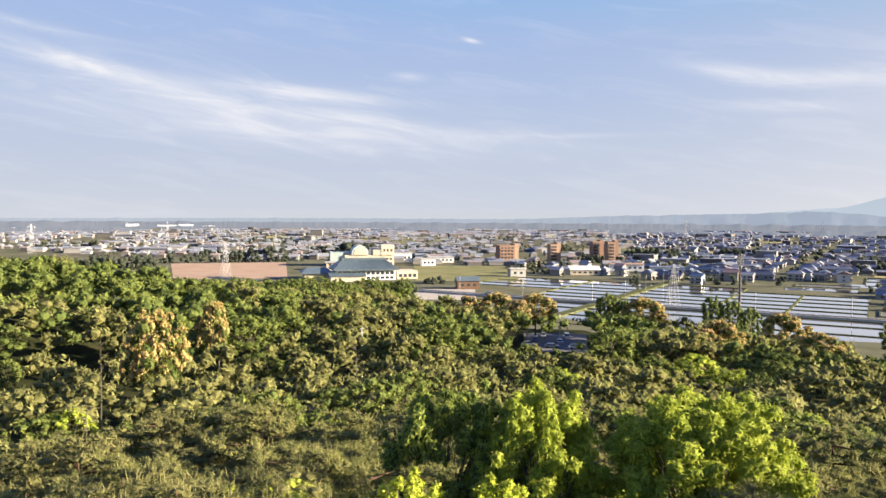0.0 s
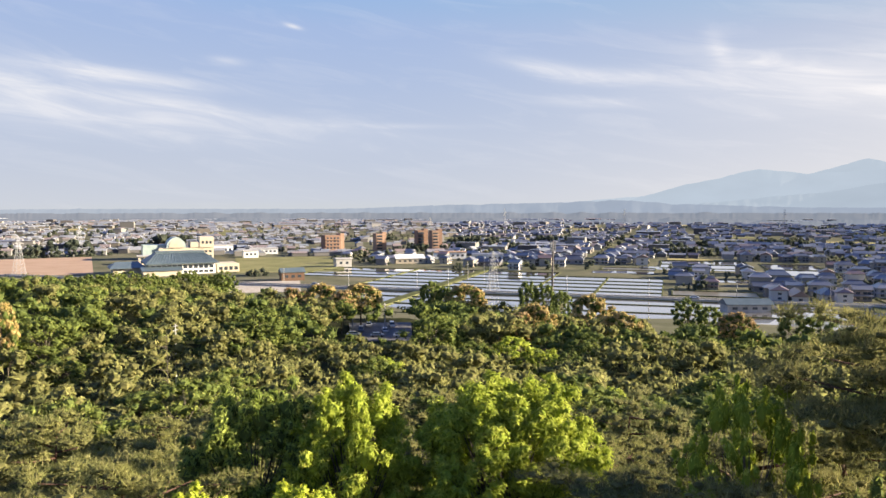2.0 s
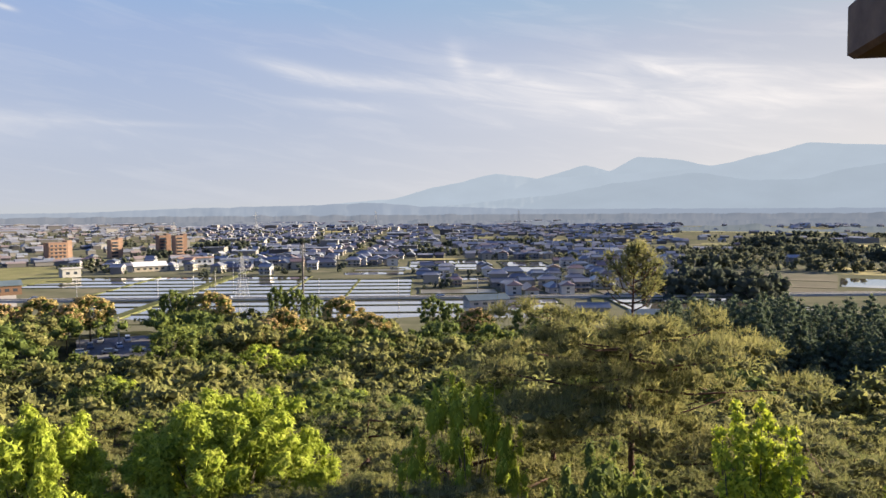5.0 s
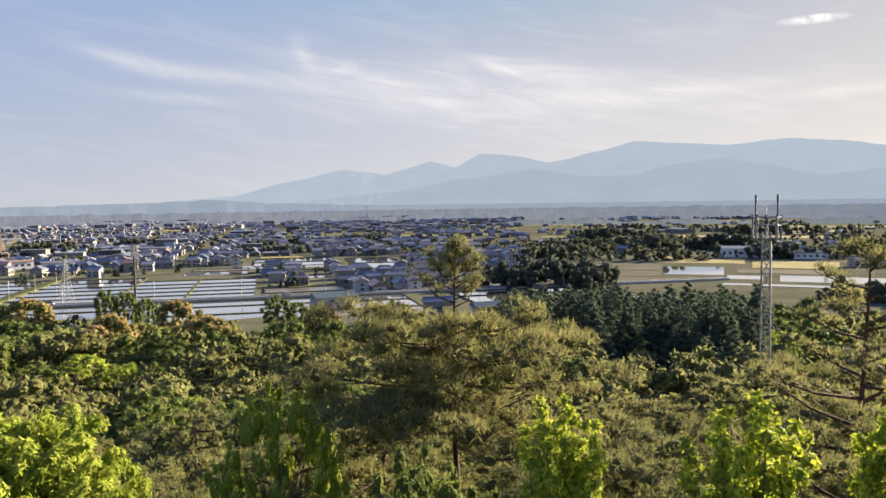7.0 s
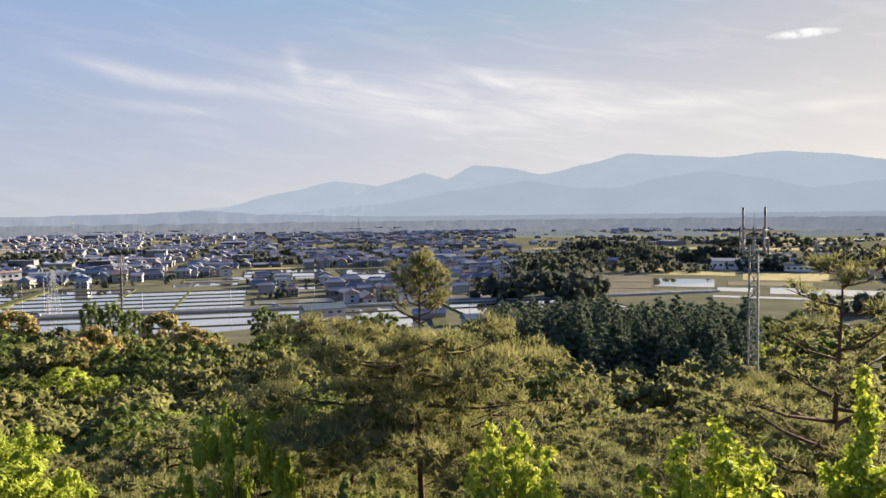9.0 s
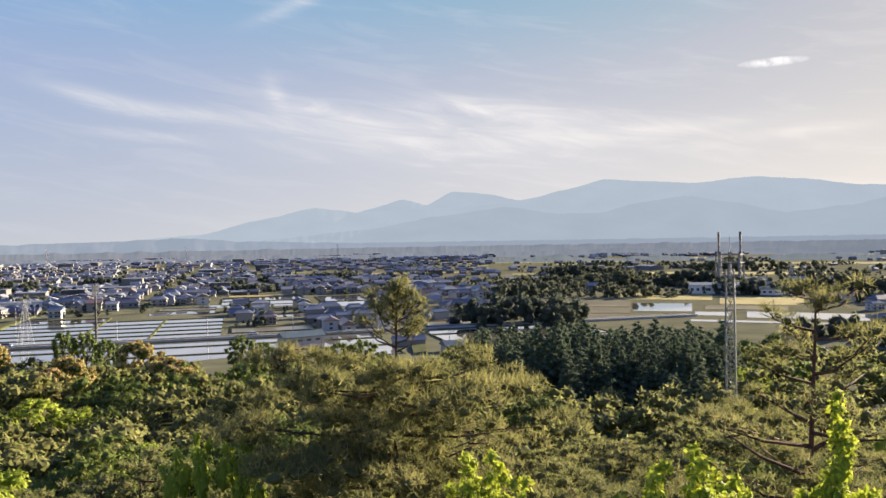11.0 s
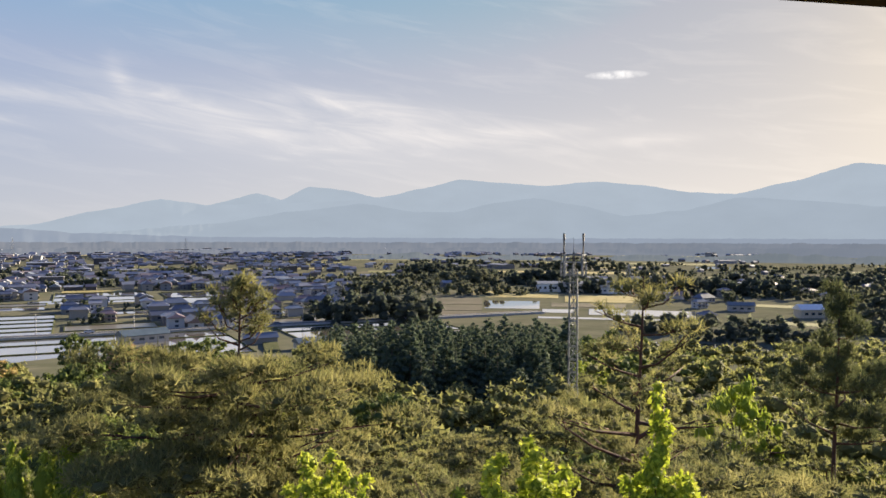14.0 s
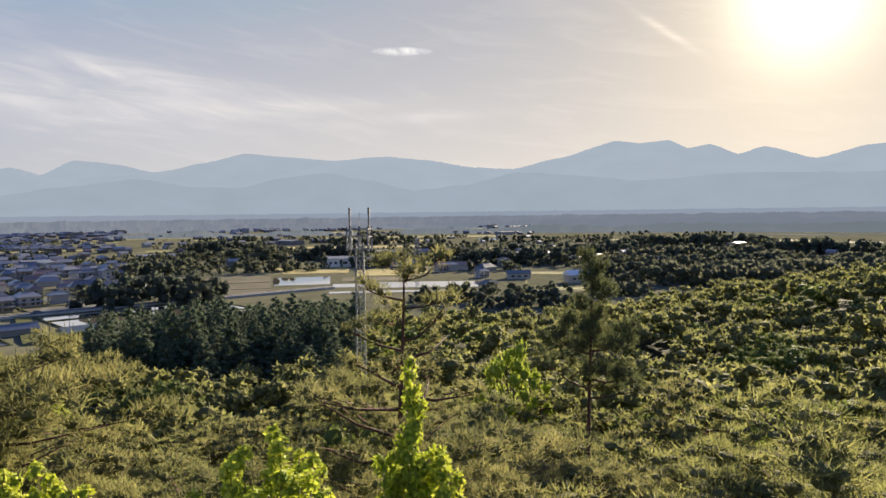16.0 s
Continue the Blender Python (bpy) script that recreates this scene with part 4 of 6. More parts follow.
def build_forest():
    """The wood on the slope: each tree by the lookout is a thing, the far ones one stand."""
    spots = []
    step = 6.5
    for i in range(-66, 66):
        for j in range(-50, 66):
            x, y = i * step + rng.uniform(-2.2, 2.2), j * step + rng.uniform(-2.2, 2.2)
            a, r = ar(x, y)
            if r < 20.5 or a < -42 or a > 112 or r > ramp_at(EDGE, a) + 10 * noise.noise(Vector((x / 15, y / 15, 3))):
                continue
            if r < 30.5 and -14 < a < 20:
                continue
            if 5 < a < 10.3 and 208 < r < 250:
                continue
            if abs(a - 67.3) < 2.5 and 122 < r < 134:
                continue
            if any((x - p) ** 2 + (y - q) ** 2 < (d * (0.8 if r > 60 else 1)) ** 2 for p, q, d in taken):
                continue
            spots.append((r, a, x, y))
    for i in range(-22, 24):
        for j in range(-10, 22):
            x, y = i * 6.5 + 3.2 + rng.uniform(-1.8, 1.8), j * 6.5 + 3.2 + rng.uniform(-1.8, 1.8)
            a, r = ar(x, y)
            if 22 < r < 120 and not (r < 31 and -14 < a < 20) and -42 < a < 112 and rng.random() < (0.22 if r < 46 else 0.4) and not any((x - p) ** 2 + (y - q) ** 2 < d * d for p, q, d in taken):
                spots.append((r, a, x, y))
    for k in range(80):
        a, r = rng.uniform(48.5, 67), rng.uniform(140, 236)
        spots.append((r, a, *polar(a, r).xy))
    spots.sort()
    count = defaultdict(int)
    far = defaultdict(list)
    for r, a, x, y in spots:
        patch = noise.noise(Vector((x / 30, y / 30, 7))) + rng.uniform(-0.25, 0.25)
        kind = "pine" if patch < (0.34 if r < 150 or a > 72 else 0.1) else "broad"
        if 48 < a < 68 and 138 < r:
            kind = "cedar"
        elif r > 150 and a < 72 and patch > -0.1:
            kind = "broad"
        if a < -12 and r > 160 and patch > -0.3:
            kind = "broad"
        if r < 40 and kind == "broad" and rng.random() < 0.5:
            kind = "pine"
        z = ground_z(x, y) - 0.2
        H = {"pine": rng.uniform(7.0, 14.5), "broad": rng.uniform(7.0, 13.0), "cedar": rng.uniform(14, 21)}[kind]
        far_top, near_top = ramp_at(TOPS, a), ramp_at(NEAR_TOPS, a)
        slope = far_top if r > 150 else max(far_top, near_top + (0.15 - near_top) * max(0, r - 30) / 120)
        if 3.4 < a < 11 and 110 < r < 207:
            slope = max(slope, 0.171)
        H = min(H, EYE - slope * r * rng.uniform(*((0.94, 1.30) if kind == "cedar" else (0.97, 1.38) if r < 70 else (0.98, 1.20))) - z)
        if H < 3.0:
            continue
        base = {"pine": 11.0, "broad": 10.0, "cedar": 18.0}[kind]
        s = H / base
        wide = max(s, 0.8) * rng.uniform(*((0.85, 1.35) if kind != "cedar" else (0.8, 1.4))) / s
        spin = rng.uniform(0, 360)
        i = rng.randrange(12)
        if kind == "cedar":
            key, cap = "cedar", 130
        else:
            key, cap = (kind + "_near", 400) if r < 41 else (kind + "_mid", 205 if kind == "pine" else 130)
        if count[kind] < cap:
            plant(kind, key, i, x, y, z, s, spin, wide)
            count[kind] += 1
        else:
            far[kind].append((x, y, z, s, wide, spin))
    return count, far


count, far = build_forest()


def far_stand(name, places, base, R, leaf, inner, label):
    """Trees too far to pick apart: real crowns of leafy lumps, in one object."""
    g = np.random.default_rng(len(places))
    C, Q = [], []
    for x, y, z, s, wide, spin in places:
        lumps = 9
        c = unit(g.normal(size=(lumps, 3)) + np.array([0, 0, 0.35])) * g.uniform(0.4, 0.8, lumps)[:, None]
        C.append(c * np.array([R * s * wide, R * s * wide, base * s * 0.30]) + np.array([x, y, z + base * s * 0.70]))
        Q.append(g.uniform(0.30, 0.46, lumps) * R * s)
    me = clump_mesh(name, np.concatenate(C), np.concatenate(Q), g, 8, 0.9, 0.5, leaf, inner, 0.75, 0.4, 0.6)
    tagged(part(name, me, None), label, "trees", "", "stuff")


far["evergreen"] = far["broad"][::2]
far["broad"] = far["broad"][1::2]
for kind, base, R, mat in (("pine", 11, 4.0, ("needle", "inner_pine")), ("broad", 10, 3.8, ("leaf_mid", "inner_leaf")), ("evergreen", 10, 3.8, ("leaf_dark", "inner_leaf")), ("cedar", 18, 3.0, ("leaf_cedar", "inner_cedar"))):
    if far[kind]:
        far_stand({"pine": "pine_stand", "broad": "broadleaf_stand", "evergreen": "evergreen_stand", "cedar": "cedar_stand"}[kind], far[kind], base, R, *mat,
                  {"pine": "pines along the far edge of the hillside wood", "broad": "broad-leaved trees along the far edge of the wood", "evergreen": "dark evergreen trees along the edge of the wood", "cedar": "dense dark cedars below the hill"}[kind])


# bare limbs of dead trees standing in the wood
def dead_tree(a, r, top):
    p = polar(a, r)
    z = ground_z(p.x, p.y)
    s = Shape()
    H = top - z
    s.tube([(0, 0, 0), (0.2, 0, H * 0.5), (0.1, 0.2, H)], [0.11, 0.06, 0.015], 6)
    for k in range(11):
        h = H * rng.uniform(0.45, 0.95)
        an, ln = rng.uniform(0, 6.28), rng.uniform(0.8, 2.4)
        s.tube([(0.15, 0.05, h), (math.cos(an) * ln * 0.5, math.sin(an) * ln * 0.5, h + 0.3), (math.cos(an) * ln, math.sin(an) * ln, h + rng.uniform(0, 0.9))], [0.05, 0.03, 0.008], 4)
    t = thing("dead_tree", pose(p.x, p.y, z), "bare grey dead tree among the pines", "tree", "dead trees in the wood")
    part("trunk", s.mesh("trunk", True), M["bark"], t)


for a, r, top in ((-27.5, 95, 27.6), (-9, 105, 25.5), (-30, 60, 29.5)):
    dead_tree(a, r, top)


# ---- the plain: fields, road, town ----
RU, RV, RO = Vector((0.862, -0.507, 0)), Vector((0.507, 0.862, 0)), Vector((128, 334, 0))
TURN_UV = math.degrees(math.atan2(RU.y, RU.x))


def uv(u, v, z=0.0):
    p = RO + RU * u + RV * v
    return Vector((p.x, p.y, z))


def slab(name, u0, u1, v0, v1, h, mat, label, category, skew=0.0):
    s = Shape().box(u0, u1, v0, v1, -0.4, h)
    return setting(name, s, M[mat], label, category, Matrix.Translation(RO) @ pose(0, 0, 0, 0, 0, TURN_UV))


fields = []


def paddy(u0, u1, v0, v1, flooded=True, kind=None):
    """A field basin: water or mud level with low grassy banks all round."""
    g = 0.6
    mid = uv((u0 + u1) / 2, (v0 + v1) / 2)
    if ar(mid.x, mid.y)[0] < 4.8:
        return
    mat = kind or ("water" if flooded else "mud")
    words = {"water": "flooded rice paddy mirroring the sky", "mud": "wet muddy rice paddy", "wheat": "field of ripening golden barley", "lawn": "mown yellow-green grass field", "clay": "reddish clay sports ground", "plain": "bare field"}[mat]
    ob = slab("paddy_field" if mat in ("water", "mud") else "field", u0 + g, u1 - g, v0 + g, v1 - g, 0.10, mat, words, "paddy field" if mat in ("water", "mud") else "field")
    for b in ((u0, u1, v0, v0 + g), (u0, u1, v1 - g, v1), (u0, u0 + g, v0 + g, v1 - g), (u1 - g, u1, v0 + g, v1 - g)):
        part("bund", Shape().box(*b, -0.4, 0.42), M["bund"], ob)
    fields.append((u0, u1, v0, v1))


# near side of the road
for u0, u1 in ((-140, -95), (-95, -40), (-40, 15), (15, 62), (62, 124), (147, 186), (186, 226)):
    paddy(u0, u1, -24, -5)
    paddy(u0, u1, -48, -24, True)
    paddy(u0, u1, -76, -48, rng.random() < 0.9)
# beyond the road
for v0, v1 in ((6, 24), (24, 41), (41, 60), (60, 78), (78, 100), (100, 124)):
    for u0, u1 in ((-164, -104), (-104, -62), (-56, -8), (-8, 24), (24, 56)):
        if v0 < 100 or u0 < -8:
            paddy(u0, u1, v0, v1, rng.random() < 0.9)
# strips among the houses
for u0, u1, v0, v1, k in ((14, 50, 158, 178, "mud"), (52, 114, 186, 222, "water"), (52, 114, 224, 262, "water"), (120, 158, 142, 190, "water"), (122, 158, 192, 244, "water"), (60, 100, 18, 40, "mud"), (150, 186, 8, 30, "mud")):
    paddy(u0, u1, v0, v1, True, k)

setting("road", Shape().box(-330, 300, -2.8, 2.8, -0.4, 0.95), M["asphalt"], "straight raised country road between the paddies", "road", Matrix.Translation(RO) @ pose(0, 0, 0, 0, 0, TURN_UV))
for v in (-3.1, 3.1):
    setting("kerb", Shape().box(-330, 300, v - 0.28, v + 0.28, -0.4, 1.12), M["concrete"], "concrete edge of the raised road", "kerb", Matrix.Translation(RO) @ pose(0, 0, 0, 0, 0, TURN_UV))
setting("road_cross", Shape().box(-2.5, 2.5, -76, 260, -0.4, 0.6), M["bund"], "narrow farm lane crossing the paddies", "road", Matrix.Translation(uv(-59, 0)) @ pose(0, 0, 0, 0, 0, TURN_UV))
setting("road_side", Shape().box(-2.8, 2.8, -46, 44, -0.4, 0.6), M["bund"], "grass-edged lane through the paddies", "road", Matrix.Translation(uv(135, -48)) @ pose(0, 0, 0, 0, 0, TURN_UV - 10.9))

# grass field and sports ground, as polar quarters
def patch(name, a0, a1, r0, r1, h, mat, label, category):
    n = 12
    top = [polar(a0 + (a1 - a0) * i / n, r1, h) for i in range(n + 1)]
    low = [polar(a0 + (a1 - a0) * i / n, r0, h) for i in range(n + 1)]
    v = low + top + [Vector((p.x, p.y, -0.4)) for p in low + top]
    k = n + 1
    f = [(i, i + 1, k + i + 1, k + i) for i in range(n)]
    f += [(2 * k + i + 1, 2 * k + i, i, i + 1)[::-1] for i in range(n)] + [(k + i, k + i + 1, 3 * k + i + 1, 3 * k + i) for i in range(n)]
    f += [(0, k, 3 * k, 2 * k), (n, 2 * k + n, 3 * k + n, k + n)]
    return setting(name, mesh(name, v, f), M[mat], label, category)


patch("sports_ground", -20.5, -12.3, 515, 690, 0.12, "clay", "reddish clay sports ground behind the wood", "sports ground")
patch("meadow", -2.6, 5.4, 488, 640, 0.12, "lawn", "mown yellow-green meadow beside the school", "meadow")
patch("bare_lot", -5.5, 2.0, 375, 430, 0.12, "gravel", "pale bare lot beside the wood", "ground")
patch("far_meadow", -8, 2, 1250, 1750, 0.15, "lawn", "distant pale green field", "field")
def water_patch(a0, a1, r0, r1, mat):
    words = {"water": "flooded rice paddy mirroring the sky", "mud": "wet brown paddy field", "wheat": "strip of ripening golden barley", "lawn": "pale green crop field", "tilled": "tilled brown field"}[mat]
    patch("paddy_field" if mat in ("water", "mud") else "crop_field", a0, a1, r0, r1, 0.16, mat, words, "paddy field" if mat in ("water", "mud") else "field")
    taken_fields.append((a0, a1, r0, r1))


taken_fields = []
for q in ((48.5, 56, 330, 352, "water"), (49, 57, 356, 380, "water"), (60.4, 64.6, 446, 500, "water"), (64.8, 67.2, 425, 446, "water"), (68.3, 77.0, 418, 452, "water"), (64.5, 73.5, 394, 403, "water"), (59.5, 66, 530, 590, "wheat"), (54.5, 60.2, 405, 428, "tilled"), (54.5, 60.2, 432, 466, "tilled"), (54.5, 60.2, 472, 520, "tilled"), (66.5, 72, 500, 560, "wheat"), (65.5, 71, 462, 490, "tilled"),
          (72, 84, 304, 316, "water"), (78, 88, 500, 520, "lawn"), (80, 86, 400, 416, "lawn"), (50, 54.2, 470, 486, "water"), (46, 51, 520, 532, "wheat"),
          (60, 74, 900, 960, "wheat"), (64, 78, 1250, 1330, "lawn"), (76, 92, 1500, 1600, "wheat"), (80, 90, 800, 826, "water"), (86, 100, 1050, 1100, "lawn"), (94, 104, 1300, 1340, "water"), (50, 60, 1400, 1460, "lawn"), (55, 63, 720, 742, "water"), (40, 48, 1000, 1030, "wheat"), (88, 97, 720, 742, "wheat"), (70, 83, 2000, 2120, "wheat"), (44, 58, 2100, 2200, "lawn"), (28, 35, 520, 545, "water"), (36.5, 42, 500, 522, "water"), (33, 38.5, 440, 452, "water"), (24.5, 29, 484, 500, "water"), (40, 46, 420, 432, "water"), (30, 34, 620, 640, "wheat"), (12, 22, 900, 925, "water"), (26, 36, 1100, 1135, "lawn"), (-30, -22, 1000, 1050, "lawn"), (-20, -8, 1500, 1600, "wheat")):
    water_patch(*q)
for k in range(90):
    a, r = rng.uniform(-34, 110), 1 / rng.uniform(1 / 2250, 1 / 780)
    w, d = rng.uniform(1.5, 6.0), rng.uniform(0.02, 0.06) * r
    if any(a < a1 + 1 and a + w > a0 - 1 and r < r1 + 12 and r + d > r0 - 12 for a0, a1, r0, r1 in taken_fields):
        continue
    water_patch(a, a + w, r, r + d, rng.choice(("wheat", "lawn", "lawn", "tilled", "tilled", "water")))
patch("car_park", 5.4, 10.2, 212, 246, 3.6, "worn", "small pale car park in a clearing", "car park")

# ---- houses ----
def house_parts(w, d, h, roof_h, hip, two):
    """Meshes of one house: walls, a tiled roof with eaves, lower annexe roof, windows and door."""
    wall = Shape().box(-w / 2, w / 2, -d / 2, d / 2, 0, h)
    if not hip:
        wall.add([(-w / 2, -d / 2, h), (-w / 2, d / 2, h), (-w / 2, 0, h + roof_h * 0.9), (w / 2, -d / 2, h), (w / 2, d / 2, h), (w / 2, 0, h + roof_h * 0.9)], [(0, 2, 1), (3, 4, 5)])
    o = 0.7
    rx = w / 2 + o - (d * 0.42 if hip else 0)
    roof = Shape()
    x, y = w / 2 + o, d / 2 + o
    roof.add([(-x, -y, h - 0.15), (x, -y, h - 0.15), (x, y, h - 0.15), (-x, y, h - 0.15), (-rx, 0, h + roof_h), (rx, 0, h + roof_h),
              (-x, -y, h - 0.4), (x, -y, h - 0.4), (x, y, h - 0.4), (-x, y, h - 0.4)],
             [(0, 1, 5, 4), (2, 3, 4, 5), (1, 2, 5), (3, 0, 4), (6, 7, 1, 0), (7, 8, 2, 1), (8, 9, 3, 2), (9, 6, 0, 3), (9, 8, 7, 6)])
    roof.tube([(-rx - 0.1, 0, h + roof_h + 0.05), (rx + 0.1, 0, h + roof_h + 0.05)], [0.22, 0.22], 5)
    if two:
        z = h * 0.48
        roof.add([(-x, -y - 0.6, z - 0.25), (x, -y - 0.6, z - 0.25), (x, -d / 2, z + 0.35), (-x, -d / 2, z + 0.35), (-x, -y - 0.6, z - 0.4), (x, -y - 0.6, z - 0.4), (x, -d / 2, z), (-x, -d / 2, z)],
                 [(0, 1, 2, 3), (4, 5, 1, 0), (7, 6, 5, 4), (0, 3, 7, 4), (1, 5, 6, 2)])
    wins = []
    for z0 in ((0.9, h * 0.56) if two else (0.9,)):
        for cx in (-w * 0.28, w * 0.12, w * 0.36):
            wins.append(Shape().box(cx - 0.85, cx + 0.85, -d / 2 - 0.05, -d / 2 + 0.05, z0, z0 + 1.25).mesh("window"))
        wins.append(Shape().box(-w / 2 - 0.05, -w / 2 + 0.05, -0.8, 0.8, z0, z0 + 1.1).mesh("window"))
        wins.append(Shape().box(w / 2 - 0.05, w / 2 + 0.05, -0.8, 0.8, z0, z0 + 1.1).mesh("window"))
    for q in wins:
        q.materials.append(M["glass"])
    a, b = wall.mesh("wall"), roof.mesh("roof")
    a.materials.append(M["wall"])
    b.materials.append(M["roof"])
    return a, b, wins


HOUSES = [house_parts(11, 8, 5.6, 2.2, True, True), house_parts(9, 7.5, 5.8, 2.0, False, True), house_parts(14, 8, 3.4, 2.8, True, False), house_parts(10, 7, 5.4, 1.6, True, True),
          house_parts(17, 7, 3.2, 2.2, False, False), house_parts(8, 8, 6.0, 1.8, False, True)]
WORDS = ["two-storey tiled house with hipped roof", "two-storey rendered house with gabled roof", "low farmhouse with a heavy hipped tile roof", "two-storey house with shallow hipped roof", "long low farm building with gabled roof", "narrow two-storey house with gabled roof"]


def house(i, x, y, spin, s=1.0, label=""):
    a, b, wins = HOUSES[i]
    t = thing("house", pose(x, y, 0.05, 0, 0, spin), label or WORDS[i], "house", "houses of the town")
    t.scale = (s, s, s)
    part("wall", a, None, t)
    part("roof", b, None, t)
    for q in wins:
        part("window", q, None, t)


def in_field(x, y, pad=6):
    d = Vector((x, y, 0)) - RO
    u, v = d.dot(RU), d.dot(RV)
    if abs(v) < 12 or (u < 58 and v < 128):
        return True
    a, r = ar(x, y)
    if any(a0 - 0.6 < a < a1 + 0.6 and r0 - pad < r < r1 + pad for a0, a1, r0, r1 in taken_fields):
        return True
    return any(u0 - pad < u < u1 + pad and v0 - pad < v < v1 + pad for u0, u1, v0, v1 in fields)


def built_area(a, r, x, y):
    """Whether houses stand here, and how densely."""
    if r < ramp_at(EDGE, a) + 70 or in_field(x, y):
        return 0
    if -21.5 < a < -9 and r < 700 or -2.8 < a < 5.6 and r < 645 or -12 < a < -2.5 and r < 690:
        return 0
    if 4 < a < 27 and r < 500:
        return 0
    town = noise.noise(Vector((x / 260, y / 260, 11)))
    if a > 80 and r > 1100:
        return 0
    if a > 50:
        return (0.05 + 0.22 * (town > 0.22) - 0.04 * (r > 1500) if r > 520 else 0.04) * (1 if a < 84 else 0.4)
    if a > 28 and r < 620:
        return 0.85
    return (0.82 if town > -0.12 else 0.22) * (1 if r < 1100 else 0.7)


def build_town():
    near, away = [], []
    cell = 13.0
    for i in range(-120, 212):
        for j in range(-43, 192):
            p = uv(i * cell + rng.uniform(-3, 3), j * cell + rng.uniform(-3, 3) )
            a, r = ar(p.x, p.y)
            if not (-36 < a < 108 and 300 < r < 2300):
                continue
            if i % 7 == 0 or j % 5 == 0:
                continue
            if rng.random() > built_area(a, r, p.x, p.y) * (1 if r < 900 else 0.75):
                continue
            (near if r < 640 else away).append((r, p.x, p.y))
    near.sort()
    for k, (r, x, y) in enumerate(near[:290]):
        house(rng.choice((0, 1, 2, 3, 4, 5, 0, 3)), x, y, TURN_UV + rng.choice((0, 90, 180, 0)) + rng.uniform(-7, 7), rng.uniform(0.75, 1.0))
    away += near[290:]
    # thin out with distance, and reach on to the far plain
    for k in range(500):
        r = 1 / rng.uniform(1 / 2400, 1 / 2000)
        a = rng.uniform(-36, 108)
        p = polar(a, r)
        if noise.noise(Vector((p.x / 400, p.y / 400, 4))) > (-0.1 if a < 50 else 0.35 if a < 80 else 2):
            away.append((r, p.x, p.y))
    W, Rf = Shape(), Shape()
    for r, x, y in away:
        s = rng.uniform(0.6, 0.9) * (1 if r < 1500 else 1.3)
        w, d, h, rh = rng.choice(((11, 9, 4.4, 2.6), (10, 8, 4.8, 2.3), (14, 9, 3.2, 2.7), (9, 8, 4.9, 2.1), (18, 10, 4.2, 1.6) if rng.random() < 0.4 else (10, 8, 4.5, 2.3)))
        big = rng.random()
        if big > 0.965:
            w, d, h, rh = rng.choice(((30, 16, 7, 1.0), (24, 14, 11, 0.3), (44, 22, 6.5, 1.5)))
        t = radians((TURN_UV if x > 0.25 * y else 4) + rng.choice((0, 0, 90)) + rng.uniform(-9, 9))
        c, sn = math.cos(t) * s, math.sin(t) * s
        spot = lambda X, Y, Z: (x + X * c - Y * sn, y + X * sn + Y * c, Z * s)
        X, Y, e = w / 2, d / 2, 0.6
        W.add([spot(*q) for q in ((-X, -Y, 0), (X, -Y, 0), (X, Y, 0), (-X, Y, 0), (-X, -Y, h), (X, -Y, h), (X, Y, h), (-X, Y, h), (-X, 0, h + rh * 0.9), (X, 0, h + rh * 0.9))],
              [(0, 1, 5, 4), (1, 2, 6, 9, 5), (2, 3, 7, 6), (3, 0, 4, 8, 7)])
        Rf.add([spot(*q) for q in ((-X - e, -Y - e, h - 0.2), (X + e, -Y - e, h - 0.2), (X + e, Y + e, h - 0.2), (-X - e, Y + e, h - 0.2), (-X - e, 0, h + rh), (X + e, 0, h + rh))],
               [(0, 1, 5, 4), (2, 3, 4, 5), (3, 0, 4), (1, 2, 5), (3, 2, 1, 0)])
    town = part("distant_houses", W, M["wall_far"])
    tagged(town, "hundreds of distant houses with pale walls and grey tile roofs, toned for haze", "houses", "", "stuff")
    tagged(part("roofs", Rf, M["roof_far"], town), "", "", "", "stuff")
    return len(near), len(away)


build_town()


